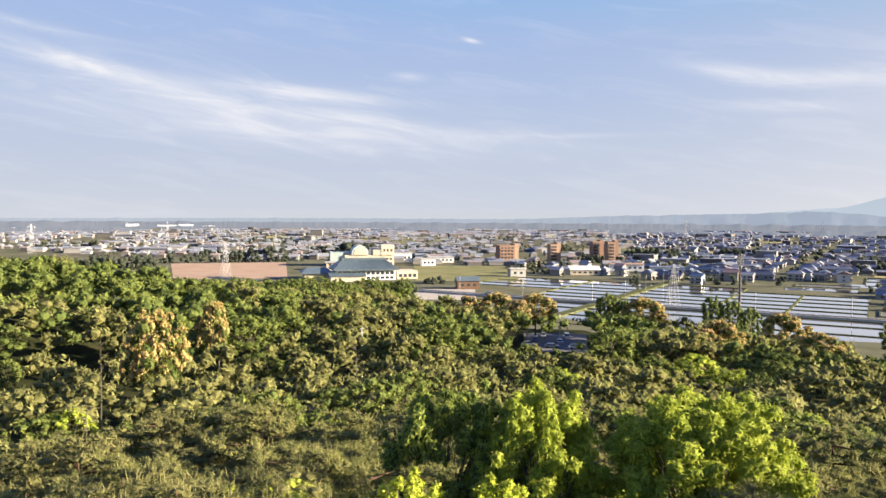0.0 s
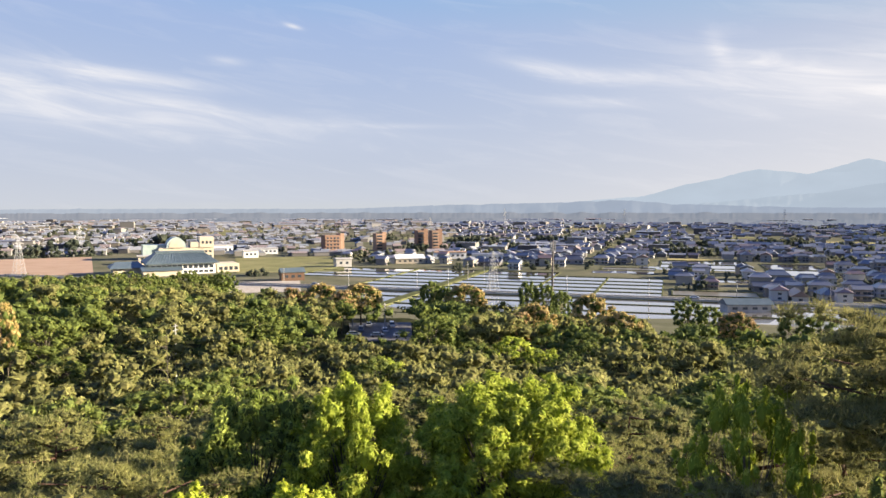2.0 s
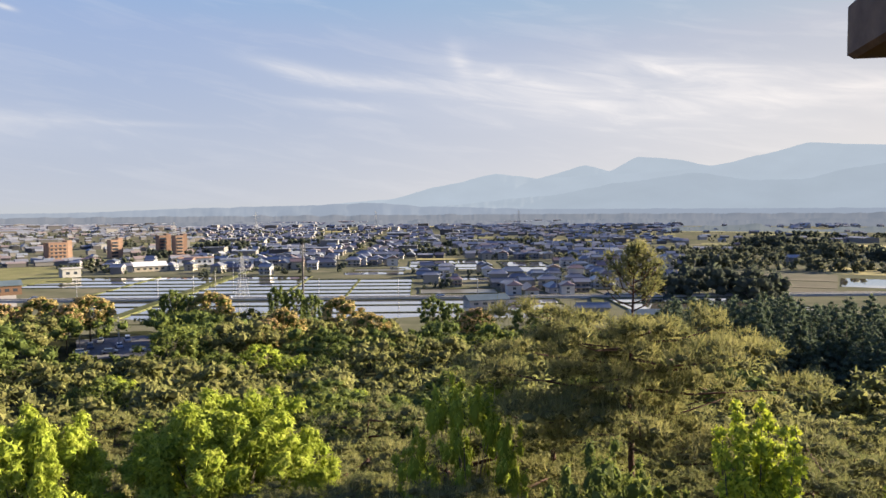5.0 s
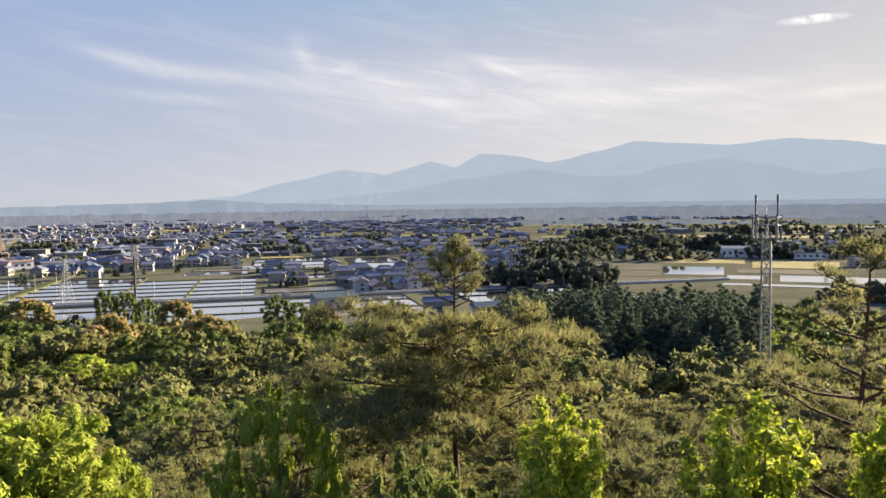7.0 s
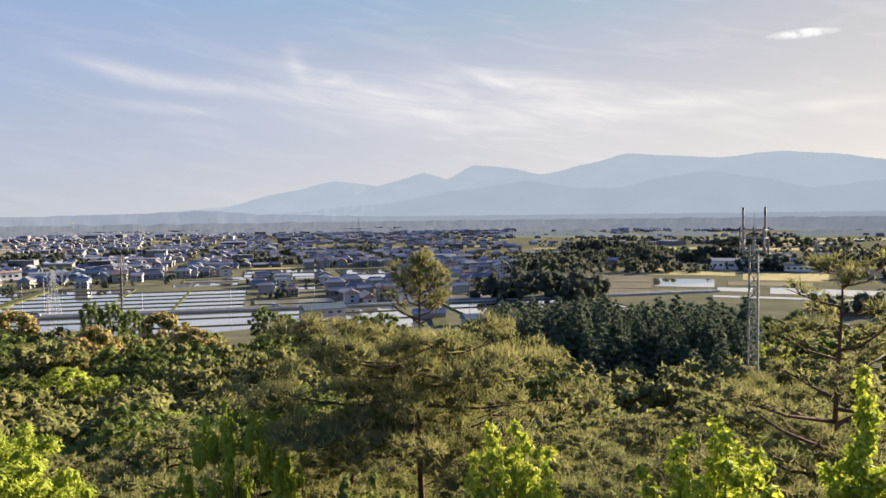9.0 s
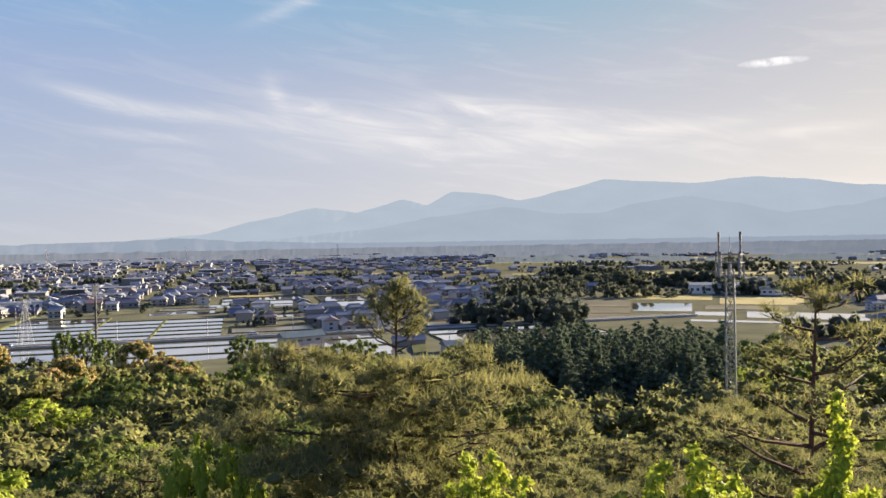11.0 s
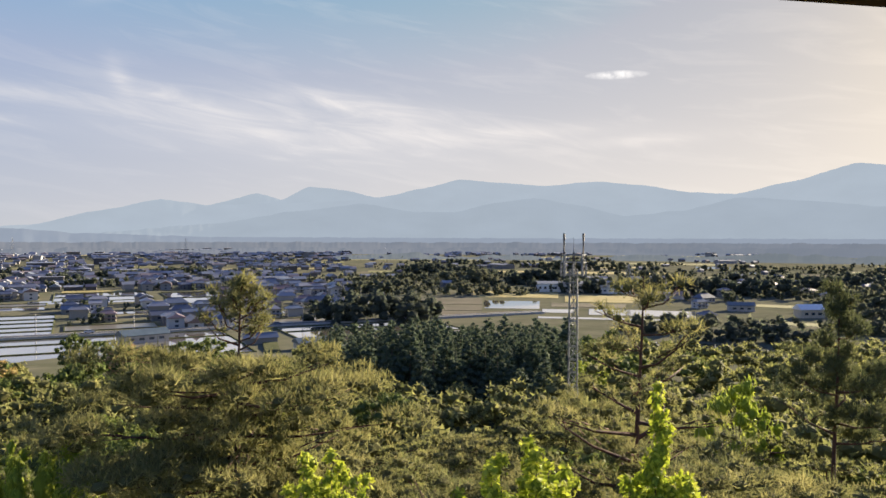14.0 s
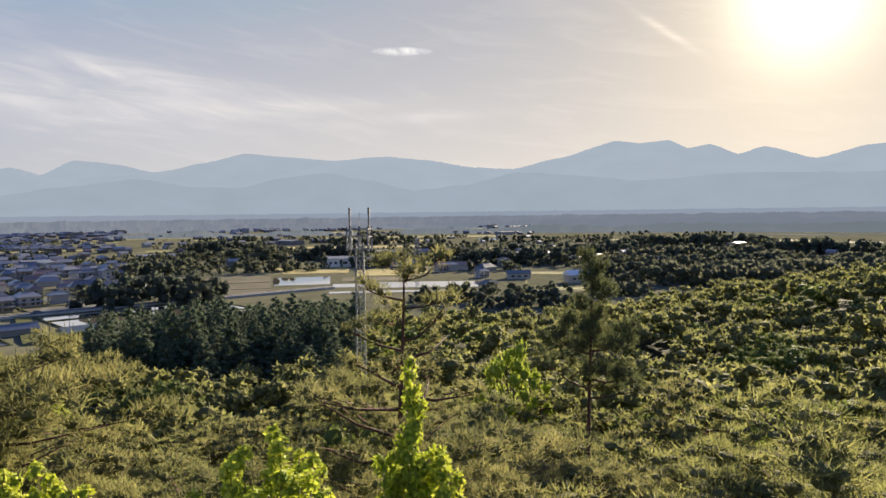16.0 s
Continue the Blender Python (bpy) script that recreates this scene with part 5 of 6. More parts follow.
# ---- groves and wooded terraces on the plain ----
def build_groves():
    """Groves, shelter belts and garden trees on the plain, each tree a few leafy lumps."""
    g = np.random.default_rng(9)
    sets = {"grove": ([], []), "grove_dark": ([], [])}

    def grove(a, r, length, depth, height, kind=None):
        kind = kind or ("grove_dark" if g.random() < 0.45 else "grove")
        big = 1 + r / 1400
        n = int(max(2, length * depth / (22 * big * big)))
        c = polar(a, r)
        t = radians(-a + g.uniform(-9, 9))
        ex, ey = np.array([math.cos(t), math.sin(t), 0]), np.array([-math.sin(t), math.cos(t), 0])
        u, v = g.uniform(-1, 1, n), g.uniform(-1, 1, n)
        tall = height * np.sqrt(np.clip(1 - u ** 4, 0.15, 1)) * g.uniform(0.55, 1.08, n)
        p = np.array(c) + ex * (u * length / 2)[:, None] + ey * (v * depth / 2)[:, None]
        R = np.minimum(tall * 0.34, 2.9 * big) * g.uniform(0.8, 1.2, n)
        C, Q = sets[kind]
        for k in (0, 1, 2):
            d = g.normal(size=(n, 3)) * 0.6 * R[:, None] * np.array([1, 1, 0.3])
            q = p + d
            q[:, 2] = (tall - R * (1.0 + 0.8 * k)) + d[:, 2] if k else tall - R * 0.8
            C.append(q)
            Q.append(R * (1.0 - 0.08 * k))

    for k in range(270):
        a = g.uniform(-36, 108) if k < 260 else g.uniform(52, 112)
        r = 1 / g.uniform(1 / (1900 if a < 45 else 1350), 1 / 520)
        p = polar(a, r)
        if in_field(p.x, p.y, 12) or (a < 12 and r < 760) or r < ramp_at(EDGE, a) + 90:
            continue
        if a > 50:
            grove(a, r, g.uniform(30, 110) * (1 + r / 2500), g.uniform(10, 22), g.uniform(5, 11))
        elif g.random() < 0.75:
            grove(a, r, g.uniform(14, 70) * (1 + r / 1500), g.uniform(8, 20), g.uniform(4.5, 10))
    for k in range(700):
        a, r = g.uniform(-34, 56), 1 / g.uniform(1 / 1500, 1 / 380)
        p = polar(a, r)
        if not in_field(p.x, p.y, 3) and r > ramp_at(EDGE, a) + 60 and not (-12 < a < 6 and r < 700) and not (5 < a < 27 and r < 470):
            grove(a, r, g.uniform(4, 14), g.uniform(4, 8), g.uniform(2.5, 6.5))
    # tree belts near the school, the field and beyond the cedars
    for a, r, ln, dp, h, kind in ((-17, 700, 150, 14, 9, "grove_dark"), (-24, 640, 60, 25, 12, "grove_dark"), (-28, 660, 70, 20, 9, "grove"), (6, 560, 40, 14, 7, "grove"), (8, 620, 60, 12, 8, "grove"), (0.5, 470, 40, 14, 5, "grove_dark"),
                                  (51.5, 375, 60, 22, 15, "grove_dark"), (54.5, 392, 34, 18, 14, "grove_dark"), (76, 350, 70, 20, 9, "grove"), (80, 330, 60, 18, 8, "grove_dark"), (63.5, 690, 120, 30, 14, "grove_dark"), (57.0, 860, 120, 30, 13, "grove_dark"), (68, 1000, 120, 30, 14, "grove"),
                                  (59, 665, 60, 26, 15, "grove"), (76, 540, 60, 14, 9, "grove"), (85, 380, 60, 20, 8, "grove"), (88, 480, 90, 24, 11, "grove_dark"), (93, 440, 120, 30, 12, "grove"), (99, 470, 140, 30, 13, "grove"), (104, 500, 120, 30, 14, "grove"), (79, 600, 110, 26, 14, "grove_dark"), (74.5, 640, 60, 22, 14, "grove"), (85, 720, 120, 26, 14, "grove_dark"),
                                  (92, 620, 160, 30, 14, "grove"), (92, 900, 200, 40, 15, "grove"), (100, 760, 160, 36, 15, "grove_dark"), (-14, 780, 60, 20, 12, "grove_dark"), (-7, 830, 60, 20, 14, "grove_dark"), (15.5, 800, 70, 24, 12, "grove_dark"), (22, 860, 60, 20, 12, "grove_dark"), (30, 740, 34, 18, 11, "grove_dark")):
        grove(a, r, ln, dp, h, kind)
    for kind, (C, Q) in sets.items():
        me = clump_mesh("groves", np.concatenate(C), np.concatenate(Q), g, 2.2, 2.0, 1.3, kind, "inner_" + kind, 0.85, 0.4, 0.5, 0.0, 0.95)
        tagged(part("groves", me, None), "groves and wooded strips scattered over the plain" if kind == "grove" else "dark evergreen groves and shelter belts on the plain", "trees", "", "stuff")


build_groves()


# ---- the lookout's own timbers ----
def build_lookout():
    """Floor, posts, roof and the broad beams under the eaves."""
    along, out = Vector((0.72, -0.69, 0)), Vector((0.69, 0.72, 0))
    turn = math.degrees(math.atan2(out.y, out.x))
    hut = thing("lookout", pose(4, 1, EYE - 1.62), "roofed timber lookout deck with broad brown beams", "lookout")

    def beam(a, b, w, z0, z1, name="beam"):
        a, b = Vector(a), Vector(b)
        d = (b - a).normalized()
        n = Vector((-d.y, d.x, 0)) * w / 2
        e = 0.02
        c = Vector((4, 1, EYE - 1.62))
        v = []
        for z, k in ((z0, e), (z0 + e, 0), (z1 - e, 0), (z1, e)):
            m = n * (1 - k / (w / 2))
            v += [a + d * k - m + Vector((0, 0, z)) - c, b - d * k - m + Vector((0, 0, z)) - c, b - d * k + m + Vector((0, 0, z)) - c, a + d * k + m + Vector((0, 0, z)) - c]
        f = [(3, 2, 1, 0), (12, 13, 14, 15)]
        for r in range(3):
            for s in range(4):
                t = (s + 1) % 4
                f.append((r * 4 + s, r * 4 + t, r * 4 + 4 + t, r * 4 + 4 + s))
        return part(name, Shape().add(v, f), M["timber"], hut)

    zb = EYE + 0.62
    tip = Vector((6.02, 3.24, 0))
    beam(tip, tip - out * 7.6, 0.30, zb, zb + 0.24)
    beam((9.09, 4.02, 0), (13.85, -0.96, 0), 0.22, EYE + 1.47, EYE + 1.71)
    beam((10.2, -0.1, 0), Vector((10.2, -0.1, 0)) - out * 7.2, 0.22, zb + 0.02, zb + 0.22)
    back = tip - out * 7.3
    beam(back, back + along * 6.2, 0.22, zb + 0.25, zb + 0.45)
    beam(tip - out * 1.2, tip - out * 1.2 + along * 5.9, 0.22, zb + 0.25, zb + 0.45)
    for p in (back, back + along * 6.0):
        beam(p - along * 0.09, p + along * 0.09, 0.18, ground_z(p.x, p.y) - 0.3, zb + 0.02, "post")
    mid = tip - out * 4.2 + along * 2.0
    for k in range(20):
        q = mid + along * (-4.0 + 0.4 * k)
        beam(q + out * 2.7 - out * 6.2, q + out * 2.7, 0.39, zb + 0.46, zb + 0.50, "roof_board")
    for k in range(16):
        q = Vector((4, -0.4, 0)) + along * (-3.3 + 0.42 * k)
        beam(q - out * 3.0, q + out * 2.6, 0.41, EYE - 1.67, EYE - 1.62, "deck_board")
    for dx, dy in ((-2, -2), (2.5, -2), (-2, 1), (3, 1)):
        p = Vector((4 + dx, -0.2 + dy, 0))
        beam(p - along * 0.12, p + along * 0.12, 0.24, ground_z(p.x, p.y) - 0.3, EYE - 1.66, "post")


build_lookout()


# ---- masts and pylons ----
def comms_mast():
    p = polar(67.3, 130)
    z0 = ground_z(p.x, p.y) - 0.3
    H = 36.8 - z0
    m = thing("comms_mast", pose(p.x, p.y, z0, 0, 0, 20), "grey steel lattice mast carrying aerials and a ring frame", "mast")
    w0, w1 = 0.80, 0.62
    corner = lambda k, z: Vector(((w0 + (w1 - w0) * z / H) * (1 if k in (0, 3) else -1), (w0 + (w1 - w0) * z / H) * (1 if k < 2 else -1), z))
    for k in range(4):
        part("leg", Shape().bar(corner(k, 0), corner(k, H), 0.13, 6), M["steel"], m)
    n = 13
    for i in range(n):
        a, b = H * i / n, H * (i + 1) / n
        for k in range(4):
            part("brace", Shape().bar(corner(k, a), corner((k + 1) % 4, b), 0.085), M["steel"], m)
            part("strut", Shape().bar(corner(k, b), corner((k + 1) % 4, b), 0.09), M["steel"], m)
    lad = Shape()
    for i in range(int(H / 0.6)):
        lad.bar((-0.25, 0, i * 0.6), (0.25, 0, i * 0.6), 0.04)
    lad.bar((-0.25, 0, 0), (-0.25, 0, H), 0.05).bar((0.25, 0, 0), (0.25, 0, H), 0.05)
    part("ladder", lad, M["steel"], m)
    for z in (H - 0.9, H + 1.2, H + 2.5):
        ring = Shape()
        r = 2.1 if z > H else 1.8
        for k in range(8):
            q = [Vector((r * math.cos(math.pi * (k + d) / 4), r * math.sin(math.pi * (k + d) / 4), z)) for d in (0, 1)]
            ring.bar(q[0], q[1], 0.13)
            if k % 2 == 0:
                ring.bar(q[0], (0, 0, z), 0.09)
        part("ring_frame", ring, M["steel"], m)
    for k in range(8):
        a = math.pi * k / 4
        x, y = 2.1 * math.cos(a), 2.1 * math.sin(a)
        part("aerial", Shape().box(x - 0.2, x + 0.2, y - 0.16, y + 0.16, H - 1.2, H + 0.9 + (k % 2) * 1.6), M["steel"], m)
        part("aerial_pole", Shape().bar((x, y, H - 1.3), (x, y, H + 2.9), 0.09, 5), M["pole_dark"], m)
    for sx in (-1, 1):
        d = Vector((math.cos(radians(-87)), math.sin(radians(-87)), 0)) * 1.62 * sx
        whip = part("whip_mast", Shape().bar(d + Vector((0, 0, H - 1)), d + Vector((0, 0, H + 5.9)), 0.14, 6), M["pole_dark"], m)
        part("whip_tip", Shape().bar(d + Vector((0.12, 0, H + 4.9)), d + Vector((0.12, 0, H + 6.1)), 0.19, 6), M["pole_dark"], whip)
    part("spire", Shape().bar((-0.6, 0, H + 2.5), (0, 0, H + 4.2), 0.05).bar((0.6, 0, H + 2.5), (0, 0, H + 4.2), 0.05).bar((0, 0, H + 2.5), (0, 0, H + 5.4), 0.04), M["steel"], m)


comms_mast()


def lattice_pylon(a, r, H, base=2.2, label="white steel lattice power pylon", group="power pylons"):
    p = polar(a, r)
    m = thing("power_pylon", pose(p.x, p.y, ground_z(p.x, p.y), 0, 0, -a + 25), label, "pylon", group)
    wid = lambda z: base * (1 - z / H) ** 1.1 + 0.35
    corner = lambda k, z: Vector((wid(z) * (1 if k in (0, 3) else -1), wid(z) * (1 if k < 2 else -1), z))
    for k in range(4):
        part("leg", Shape().tube([corner(k, H * i / 6) for i in range(7)], [0.10] * 7, 4), M["pale_steel"], m)
    s = Shape()
    n = 10
    for i in range(n):
        za, zb = H * i / n, H * (i + 1) / n
        for k in range(4):
            s.bar(corner(k, za), corner((k + 1) % 4, zb), 0.045).bar(corner((k + 1) % 4, za), corner(k, zb), 0.045)
    part("bracing", s, M["pale_steel"], m)
    for z in (H * 0.68, H * 0.8, H * 0.92):
        w = H * 0.12
        arm = part("crossarm", Shape().bar((-w, 0, z), (w, 0, z), 0.10).bar((-w, 0, z), (0, 0, z + 1), 0.06).bar((w, 0, z), (0, 0, z + 1), 0.06), M["pale_steel"], m)
        for x in (-w, w):
            part("insulator", Shape().bar((x, 0, z), (x, 0, z - 0.9), 0.10, 5), M["white"], arm)


lattice_pylon(-16.8, 535, 24, 2.6)
lattice_pylon(16.8, 372, 20, 2.2)
for a, r, H in ((-29.3, 900, 32), (-20.6, 1100, 34), (12.2, 1000, 28), (18, 1500, 40), (27, 1600, 40), (71.2, 610, 22), (-13, 800, 24), (38, 1700, 40)):
    lattice_pylon(a, r, H, 2.6, "distant grey steel power pylon")


def monopole():
    p = polar(21.2, 262)
    z0 = ground_z(p.x, p.y)
    m = thing("aerial_pole", pose(p.x, p.y, z0), "tall dark steel monopole with aerials at its head", "mast")
    H = 30.6 - z0
    part("pole", Shape().tube([(0, 0, 0), (0, 0, H * 0.5), (0, 0, H)], [0.42, 0.36, 0.28], 10), M["pole_dark"], m)
    for k in range(6):
        a = math.pi * k / 3
        x, y = 0.9 * math.cos(a), 0.9 * math.sin(a)
        part("aerial", Shape().box(x - 0.14, x + 0.14, y - 0.14, y + 0.14, H - 4.2 + (k % 2) * 1.6, H - 0.6 + (k % 2) * 0.4), M["steel"], m)
    for z in (H - 3.6, H - 1.0):
        s = Shape()
        for k in range(6):
            a = math.pi * k / 3
            s.bar((0, 0, z), (0.9 * math.cos(a), 0.9 * math.sin(a), z), 0.06)
        part("bracket", s, M["pole_dark"], m)


monopole()


def utility_pole(x, y, H=9.5):
    m = thing("utility_pole", pose(x, y, ground_z(x, y), 0, 0, TURN_UV + 90), "grey concrete utility pole with crossarms", "utility pole", "utility poles along the roads")
    part("pole", Shape().tube([(0, 0, 0), (0, 0, H)], [0.19, 0.12], 8), M["concrete"], m)
    for z in (H - 0.5, H - 1.3):
        part("crossarm", Shape().box(-0.8, 0.8, -0.06, 0.06, z, z + 0.1), M["steel"], m)


for u in range(-140, 240, 38):
    q = uv(u, 4.4)
    utility_pole(q.x, q.y)
for v in range(30, 200, 40):
    q = uv(-55, v)
    utility_pole(q.x, q.y)
    q = uv(233, v)
    utility_pole(q.x, q.y)
for a, r in ((8.1, 226), (5.6, 232), (-7.8, 150)):
    q = polar(a, r)
    utility_pole(q.x, q.y, 9.5 if r > 200 else 12)


# ---- larger buildings ----
def at_polar(a, r, spin=0.0, z=0.0):
    p = polar(a, r)
    return pose(p.x, p.y, z, 0, 0, -a + spin)


def window_row(parent, x0, x1, n, y, z, w, h, mat="glass"):
    me = Shape().box(-w / 2, w / 2, -0.08, 0.06, 0, h).mesh("window")
    me.materials.append(M[mat])
    for i in range(n):
        part("window", me, None, parent, "", pose(x0 + (x1 - x0) * (i + 0.5) / n, y, z))


def gym():
    g = thing("gymnasium", at_polar(-6.6, 505, 8), "large school gymnasium with a shallow teal metal roof and white walls", "building")
    part("wall", Shape().box(-20, 20, -13, 13, 0, 7.5), M["white"], g)
    roof = Shape().add([(-22, -15.5, 7.2), (22, -15.5, 7.2), (22, 15.5, 7.2), (-22, 15.5, 7.2), (-15, -3, 13.0), (15, -3, 13.0), (15, 3, 13.0), (-15, 3, 13.0), (-22, -15.5, 6.7), (22, -15.5, 6.7), (22, 15.5, 6.7), (-22, 15.5, 6.7)],
                       [(0, 1, 5, 4), (1, 2, 6, 5), (2, 3, 7, 6), (3, 0, 4, 7), (4, 5, 6, 7), (8, 9, 1, 0), (9, 10, 2, 1), (10, 11, 3, 2), (11, 8, 0, 3), (11, 10, 9, 8)])
    rf = part("roof", roof, M["teal"], g)
    part("ridge_monitor", Shape().box(-15, 15, -3.2, 3.2, 12.9, 14.1), M["teal"], rf)
    for k in range(22):
        x = -20.5 + 41 * k / 21
        part("roof_seam", Shape().add([(x - 0.08, -15.4, 7.3), (x + 0.08, -15.4, 7.3), (x * 0.7 + 0.08, -3, 13.1), (x * 0.7 - 0.08, -3, 13.1), (x, -15.4, 7.5), (x * 0.7, -3, 13.3)], [(0, 1, 4), (0, 4, 5, 3), (1, 2, 5, 4), (2, 3, 5)]), M["teal"], rf)
    window_row(g, -19, 19, 12, -13, 3.6, 2.4, 2.2)
    window_row(g, -19, 19, 12, -13, 0.8, 2.4, 1.6)
    low = part("annexe_wall", Shape().box(-40, -22, -10, 8, 0, 5.0), M["cream"], g)
    part("annexe_roof", Shape().add([(-42, -12, 4.9), (-21, -12, 4.9), (-21, 10, 4.9), (-42, 10, 4.9), (-38, -1, 8.2), (-25, -1, 8.2), (-42, -12, 4.5), (-21, -12, 4.5), (-21, 10, 4.5), (-42, 10, 4.5)],
                                    [(0, 1, 5, 4), (2, 3, 4, 5), (1, 2, 5), (3, 0, 4), (6, 7, 1, 0), (7, 8, 2, 1), (8, 9, 3, 2), (9, 6, 0, 3), (9, 8, 7, 6)]), M["teal"], g)
    part("porch", Shape().box(-24, -2, -22, -13.1, 0, 3.6), M["cream"], g)
    part("porch_roof", Shape().add([(-25, -23, 3.6), (-1, -23, 3.6), (-1, -13, 5.2), (-25, -13, 5.2), (-25, -23, 3.3), (-1, -23, 3.3), (-1, -13, 4.8), (-25, -13, 4.8)], [(0, 1, 2, 3), (4, 5, 1, 0), (5, 6, 2, 1), (7, 4, 0, 3), (7, 6, 5, 4)]), M["teal"], g)
    part("side_wing", Shape().box(22, 36, -9, 9, 0, 5.5), M["cream"], g)
    window_row(g, 22.5, 35.5, 4, -9, 1.4, 2.2, 2.2)


def school():
    s = thing("school_building", at_polar(-6.0, 640, 6), "cream school building with a mint barrel roof and rounded gable", "building")
    part("wall", Shape().box(-22, 20, -8, 8, 0, 9.5), M["cream"], s)
    part("tower", Shape().box(9, 20, -9, 7, 9.5, 18), M["cream"], s)
    part("tower_low", Shape().box(2, 9, -8.6, 7, 9.5, 14), M["cream"], s)
    arch = Shape()
    ring = [(-9 + 7.5 * math.cos(math.pi * k / 12), 9.5 + 8.5 * math.sin(math.pi * k / 12)) for k in range(13)]
    arch.add([(x, -8.8, z) for x, z in ring] + [(x, 8.8, z) for x, z in ring], [(k, k + 1, 14 + k, 13 + k)[::-1] for k in range(12)] + [tuple(range(13)), tuple(range(13, 26))[::-1]])
    part("barrel_roof", arch, M["mint"], s)
    part("gable_face", Shape().add([(-9 + 5.6 * math.cos(math.pi * k / 12), -9.0, 9.6 + 6.6 * math.sin(math.pi * k / 12)) for k in range(13)] + [(-9 + 5.6 * math.cos(math.pi * k / 12), -8.7, 9.6 + 6.6 * math.sin(math.pi * k / 12)) for k in range(13)],
                                   [tuple(range(13))] + [(k + 1, k, 13 + k, 14 + k) for k in range(12)]), M["cream"], s)
    part("mint_wing", Shape().box(-34, -17.2, -6, 8, 0, 12), M["mint"], s)
    window_row(s, -21, 19, 12, -8, 5.4, 2.0, 1.7)
    window_row(s, -21, 19, 12, -8, 1.4, 2.0, 1.9)
    window_row(s, 10, 19, 3, -9, 12.5, 1.6, 2.2)
    long_wing = thing("school_wing", at_polar(-7.2, 590, 4), "long low cream school wing", "building")
    part("wall", Shape().box(-22, 26, -6, 6, 0, 6), M["cream"], long_wing)
    part("roof", Shape().box(-23, 27, -7, 7, 6, 6.5), M["concrete"], long_wing)
    window_row(long_wing, -21, 25, 14, -6, 3.8, 2.0, 1.4)
    window_row(long_wing, -21, 25, 14, -6, 1.0, 2.0, 1.6)


def block(a, r, w, d, floors, mat, side, label, spin=20):
    b = thing("apartment_block", at_polar(a, r, spin), label, "building", "apartment blocks of the town")
    H = floors * 3.0 + 0.8
    part("wall", Shape().box(-w / 2, w / 2, -d / 2, d / 2, 0, H), M[mat], b)
    part("stair_tower", Shape().box(w / 2 + 0.003, w / 2 + 4, -d / 2 + 1, d / 2 - 1, 0, H + 2.2), M[side], b)
    part("parapet", Shape().box(-w / 2 - 0.2, w / 2 + 0.2, -d / 2 - 0.2, d / 2 + 0.2, H, H + 0.7), M[mat], b)
    for f in range(floors):
        bal = part("balcony", Shape().box(-w / 2 + 0.4, w / 2 - 0.4, -d / 2 - 1.2, -d / 2 - 0.004, f * 3.0 + 0.1, f * 3.0 + 1.1), M[mat], b)
        window_row(b, -w / 2 + 0.8, w / 2 - 0.8, max(3, int(w / 3.6)), -d / 2, f * 3.0 + 1.15, 1.9, 1.5)


gym()
school()
block(4.5, 690, 15, 11, 5, "brick", "orange", "five-storey brown brick apartment block with an orange stair side")
block(8.1, 730, 7, 10, 5, "orange", "orange", "five-storey orange brick apartment block")
block(11.3, 735, 7, 10, 6, "brick", "brick", "six-storey dark brick apartment block")
block(12.4, 725, 7, 10, 6, "orange", "brick", "six-storey brick apartment block")


def hall(a, r, w, d, h, wallmat, roofmat, label, spin=0.0, rise=1.6):
    b = thing("hall", at_polar(a, r, spin), label, "building")
    part("wall", Shape().box(-w / 2, w / 2, -d / 2, d / 2, 0, h), M[wallmat], b)
    x, y = w / 2 + 0.6, d / 2 + 0.6
    part("roof", Shape().add([(-x, -y, h), (x, -y, h), (x, y, h), (-x, y, h), (-x, 0, h + rise), (x, 0, h + rise), (-x, -y, h - 0.3), (x, -y, h - 0.3), (x, y, h - 0.3), (-x, y, h - 0.3)],
                             [(0, 1, 5, 4), (2, 3, 4, 5), (1, 8, 7), (6, 7, 1, 0), (8, 9, 3, 2), (1, 2, 5), (3, 0, 4), (7, 8, 2, 1), (9, 6, 0, 3), (9, 8, 7, 6)]), M[roofmat], b)
    window_row(b, -w / 2 + 1, w / 2 - 1, max(2, int(w / 4)), -d / 2, h * 0.35, 2.0, h * 0.3)
    return b


hall(66.5, 600, 46, 20, 6.5, "white", "steel", "long pale grey factory hall with a metal roof", 4)
hall(70.2, 590, 22, 14, 4.5, "white", "teal", "low factory annexe with a grey-blue roof", 4)
hall(35.3, 322, 18, 8, 3.2, "concrete", "teal", "long farm shed with a blue-grey sheet roof beside a paddy", 22, 2.0)
hall(47.2, 285, 11, 7, 3.0, "concrete", "teal", "farm shed with a blue-grey sheet roof", 20, 1.6)
hall(1.4, 436, 13, 8, 5.0, "timber", "teal", "two-storey weathered farmhouse with a grey roof by the wood", 10, 2.2)
hall(5.3, 530, 11, 8, 5.8, "concrete", "concrete", "grey two-storey flat house beside the paddies", 15, 0.6)
hall(83.4, 447, 13, 8, 4.6, "cream", "white", "farmhouse with a pale sunlit metal roof", 30, 2.6)
hall(79, 470, 14, 9, 3.5, "concrete", "teal", "low farm building with a grey roof", 10, 1.8)
hall(10.4, 560, 22, 12, 4.0, "cream", "white", "low hall with a pale vaulted roof", 12, 2.6)
hall(-3.6, 700, 20, 12, 8, "white", "concrete", "white three-storey building with a flat roof", 8, 0.5)
hall(-0.5, 690, 24, 10, 5, "white", "concrete", "low white building beside the meadow", 4, 0.8)
hall(13.6, 610, 26, 10, 5.5, "white", "orange", "long white shop with a red-brown front", 10, 0.8)
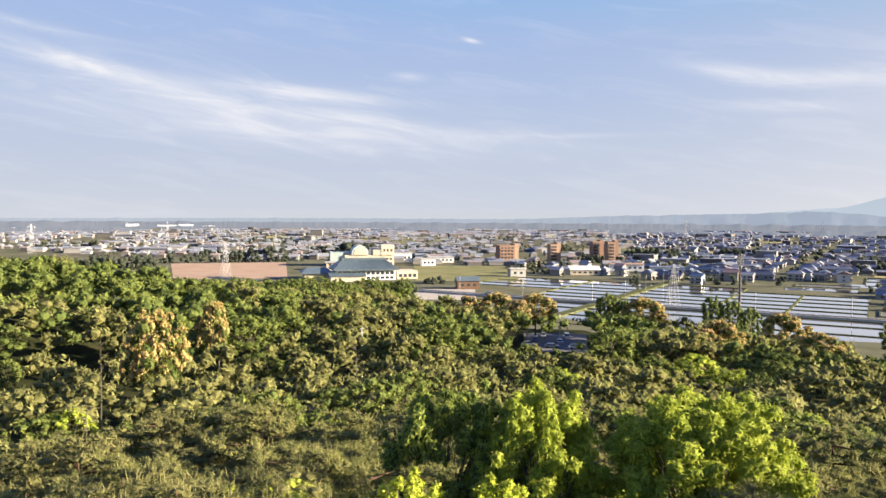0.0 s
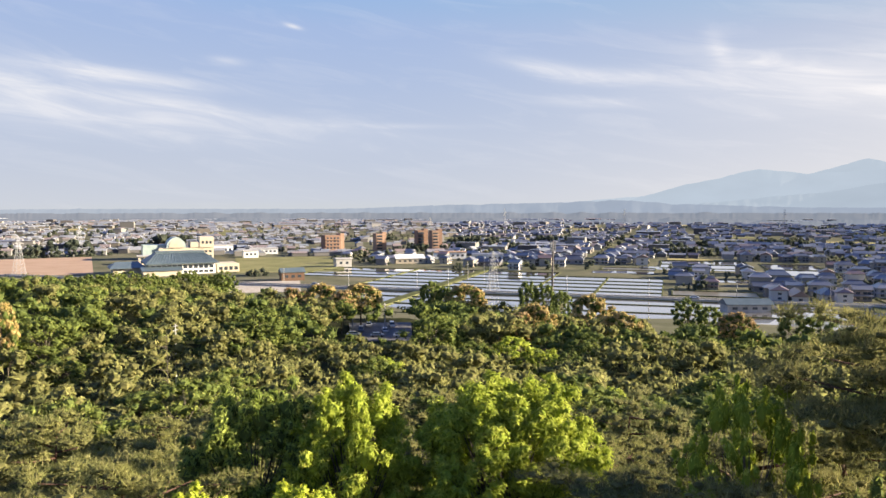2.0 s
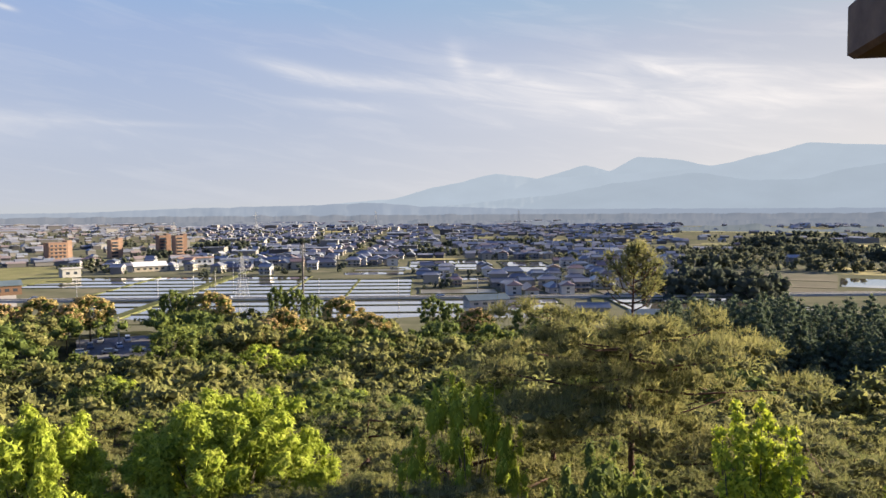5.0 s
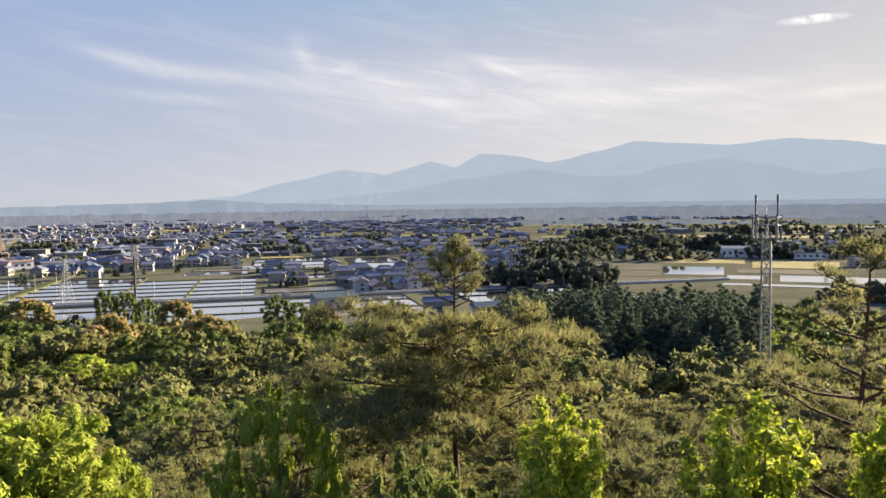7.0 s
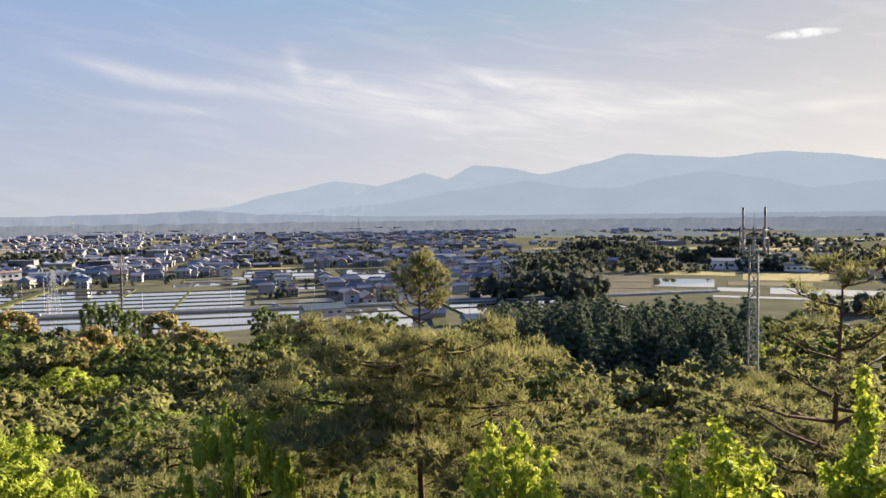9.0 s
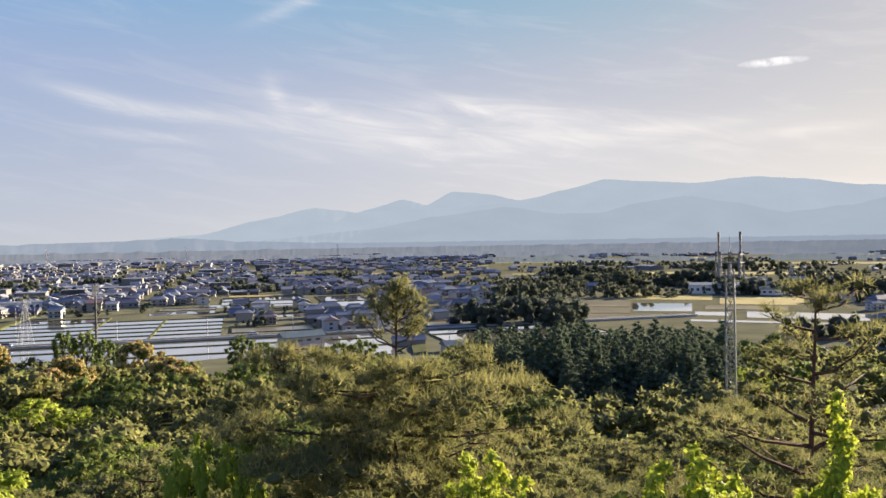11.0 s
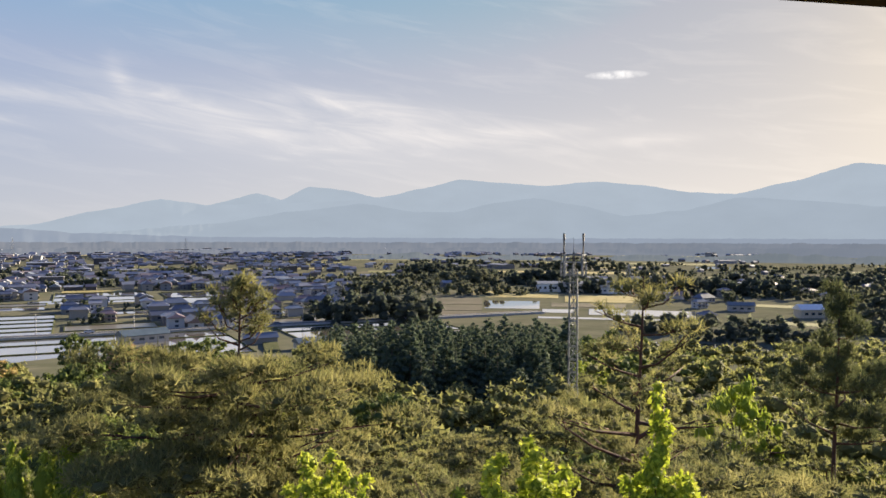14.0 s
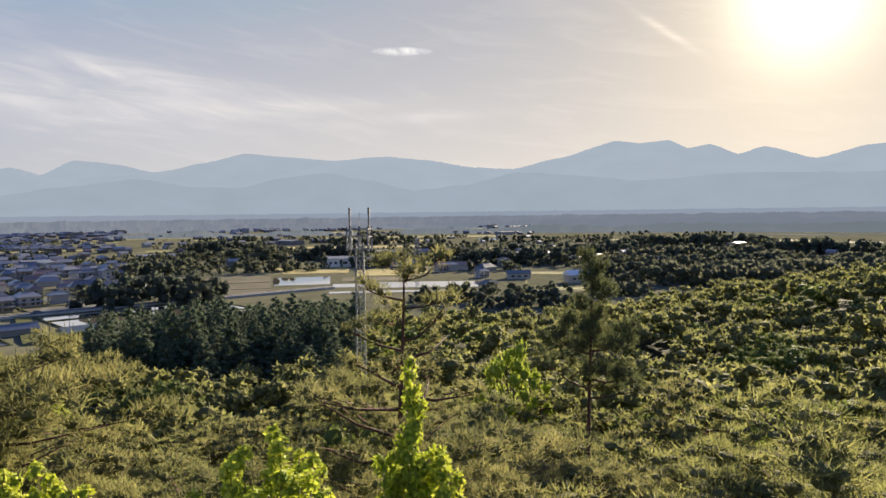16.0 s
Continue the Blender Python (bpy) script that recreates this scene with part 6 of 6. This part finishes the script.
hall(16.5, 590, 24, 12, 5, "white", "steel", "long white shed with a metal roof", 6, 1.0)
hall(-1.5, 640, 12, 8, 6, "white", "concrete", "white rendered house block", 8, 0.6)
for a, w, h in ((-22.8, 60, 26), (-20.5, 90, 20), (-19.2, 70, 24), (-17.6, 60, 18), (8.0, 90, 14), (53, 60, 16)):
    hall(a, 2420, w * 0.6, 36, h * 0.62, "white", "white", "distant white industrial hall", 0, 1.0)


# ---- parked cars ----
def car(x, y, z, spin, van=False):
    c = thing("car", pose(x, y, z, 0, 0, spin), "small van parked on the open lot" if van else "small car parked on the open lot", "car", "cars in the car park")
    L2, w, h = 2.1, 0.82, 0.85
    top = 1.75 if van else 1.42
    body = Shape().add([(sx * L2, sy * w, z2) for z2, L2, w in ((0.25, 2.05, 0.80), (0.62, 2.12, 0.84), (0.88, 1.98, 0.78)) for sx, sy in ((-1, -1), (1, -1), (1, 1), (-1, 1))],
                       [(3, 2, 1, 0), (8, 9, 10, 11)] + [(r * 4 + s, r * 4 + (s + 1) % 4, r * 4 + 4 + (s + 1) % 4, r * 4 + 4 + s) for r in (0, 1) for s in range(4)])
    part("body", body, M["paint"], c)
    x0, x1 = (-1.9, 1.3) if van else (-1.6, 0.9)
    cab = Shape().add([(x0, -0.74, 0.883), (x1 + 0.35, -0.74, 0.883), (x1 + 0.35, 0.74, 0.883), (x0, 0.74, 0.883), (x0 + 0.3, -0.62, top - 0.06), (x1 - 0.25, -0.62, top - 0.06), (x1 - 0.25, 0.62, top - 0.06), (x0 + 0.3, 0.62, top - 0.06)],
                      [(0, 1, 5, 4), (1, 2, 6, 5), (2, 3, 7, 6), (3, 0, 4, 7), (4, 5, 6, 7)])
    part("cabin_glass", cab, M["glass"], c)
    part("roof", Shape().box(x0 + 0.27, x1 - 0.22, -0.64, 0.64, top - 0.06, top), M["paint"], c)
    for sx in (-1.3, 1.3):
        for sy in (-0.80, 0.80):
            part("wheel", Shape().tube([(sx, sy - 0.1, 0.31), (sx, sy + 0.1, 0.31)], [0.31, 0.31], 10), M["rubber"], c)


for k in range(7):
    q = polar(5.7 + 0.6 * k + rng.uniform(-0.05, 0.05), 219 + (k % 3) * 9 + rng.uniform(-2, 2))
    car(q.x, q.y, 3.6, -7 + rng.choice((0, 90)) + rng.uniform(-5, 5), k % 4 == 1)
for u in (-120, -30, 70, 150):
    q = uv(u, rng.choice((-1.4, 1.4)))
    car(q.x, q.y, 0.95, TURN_UV, u == -30)
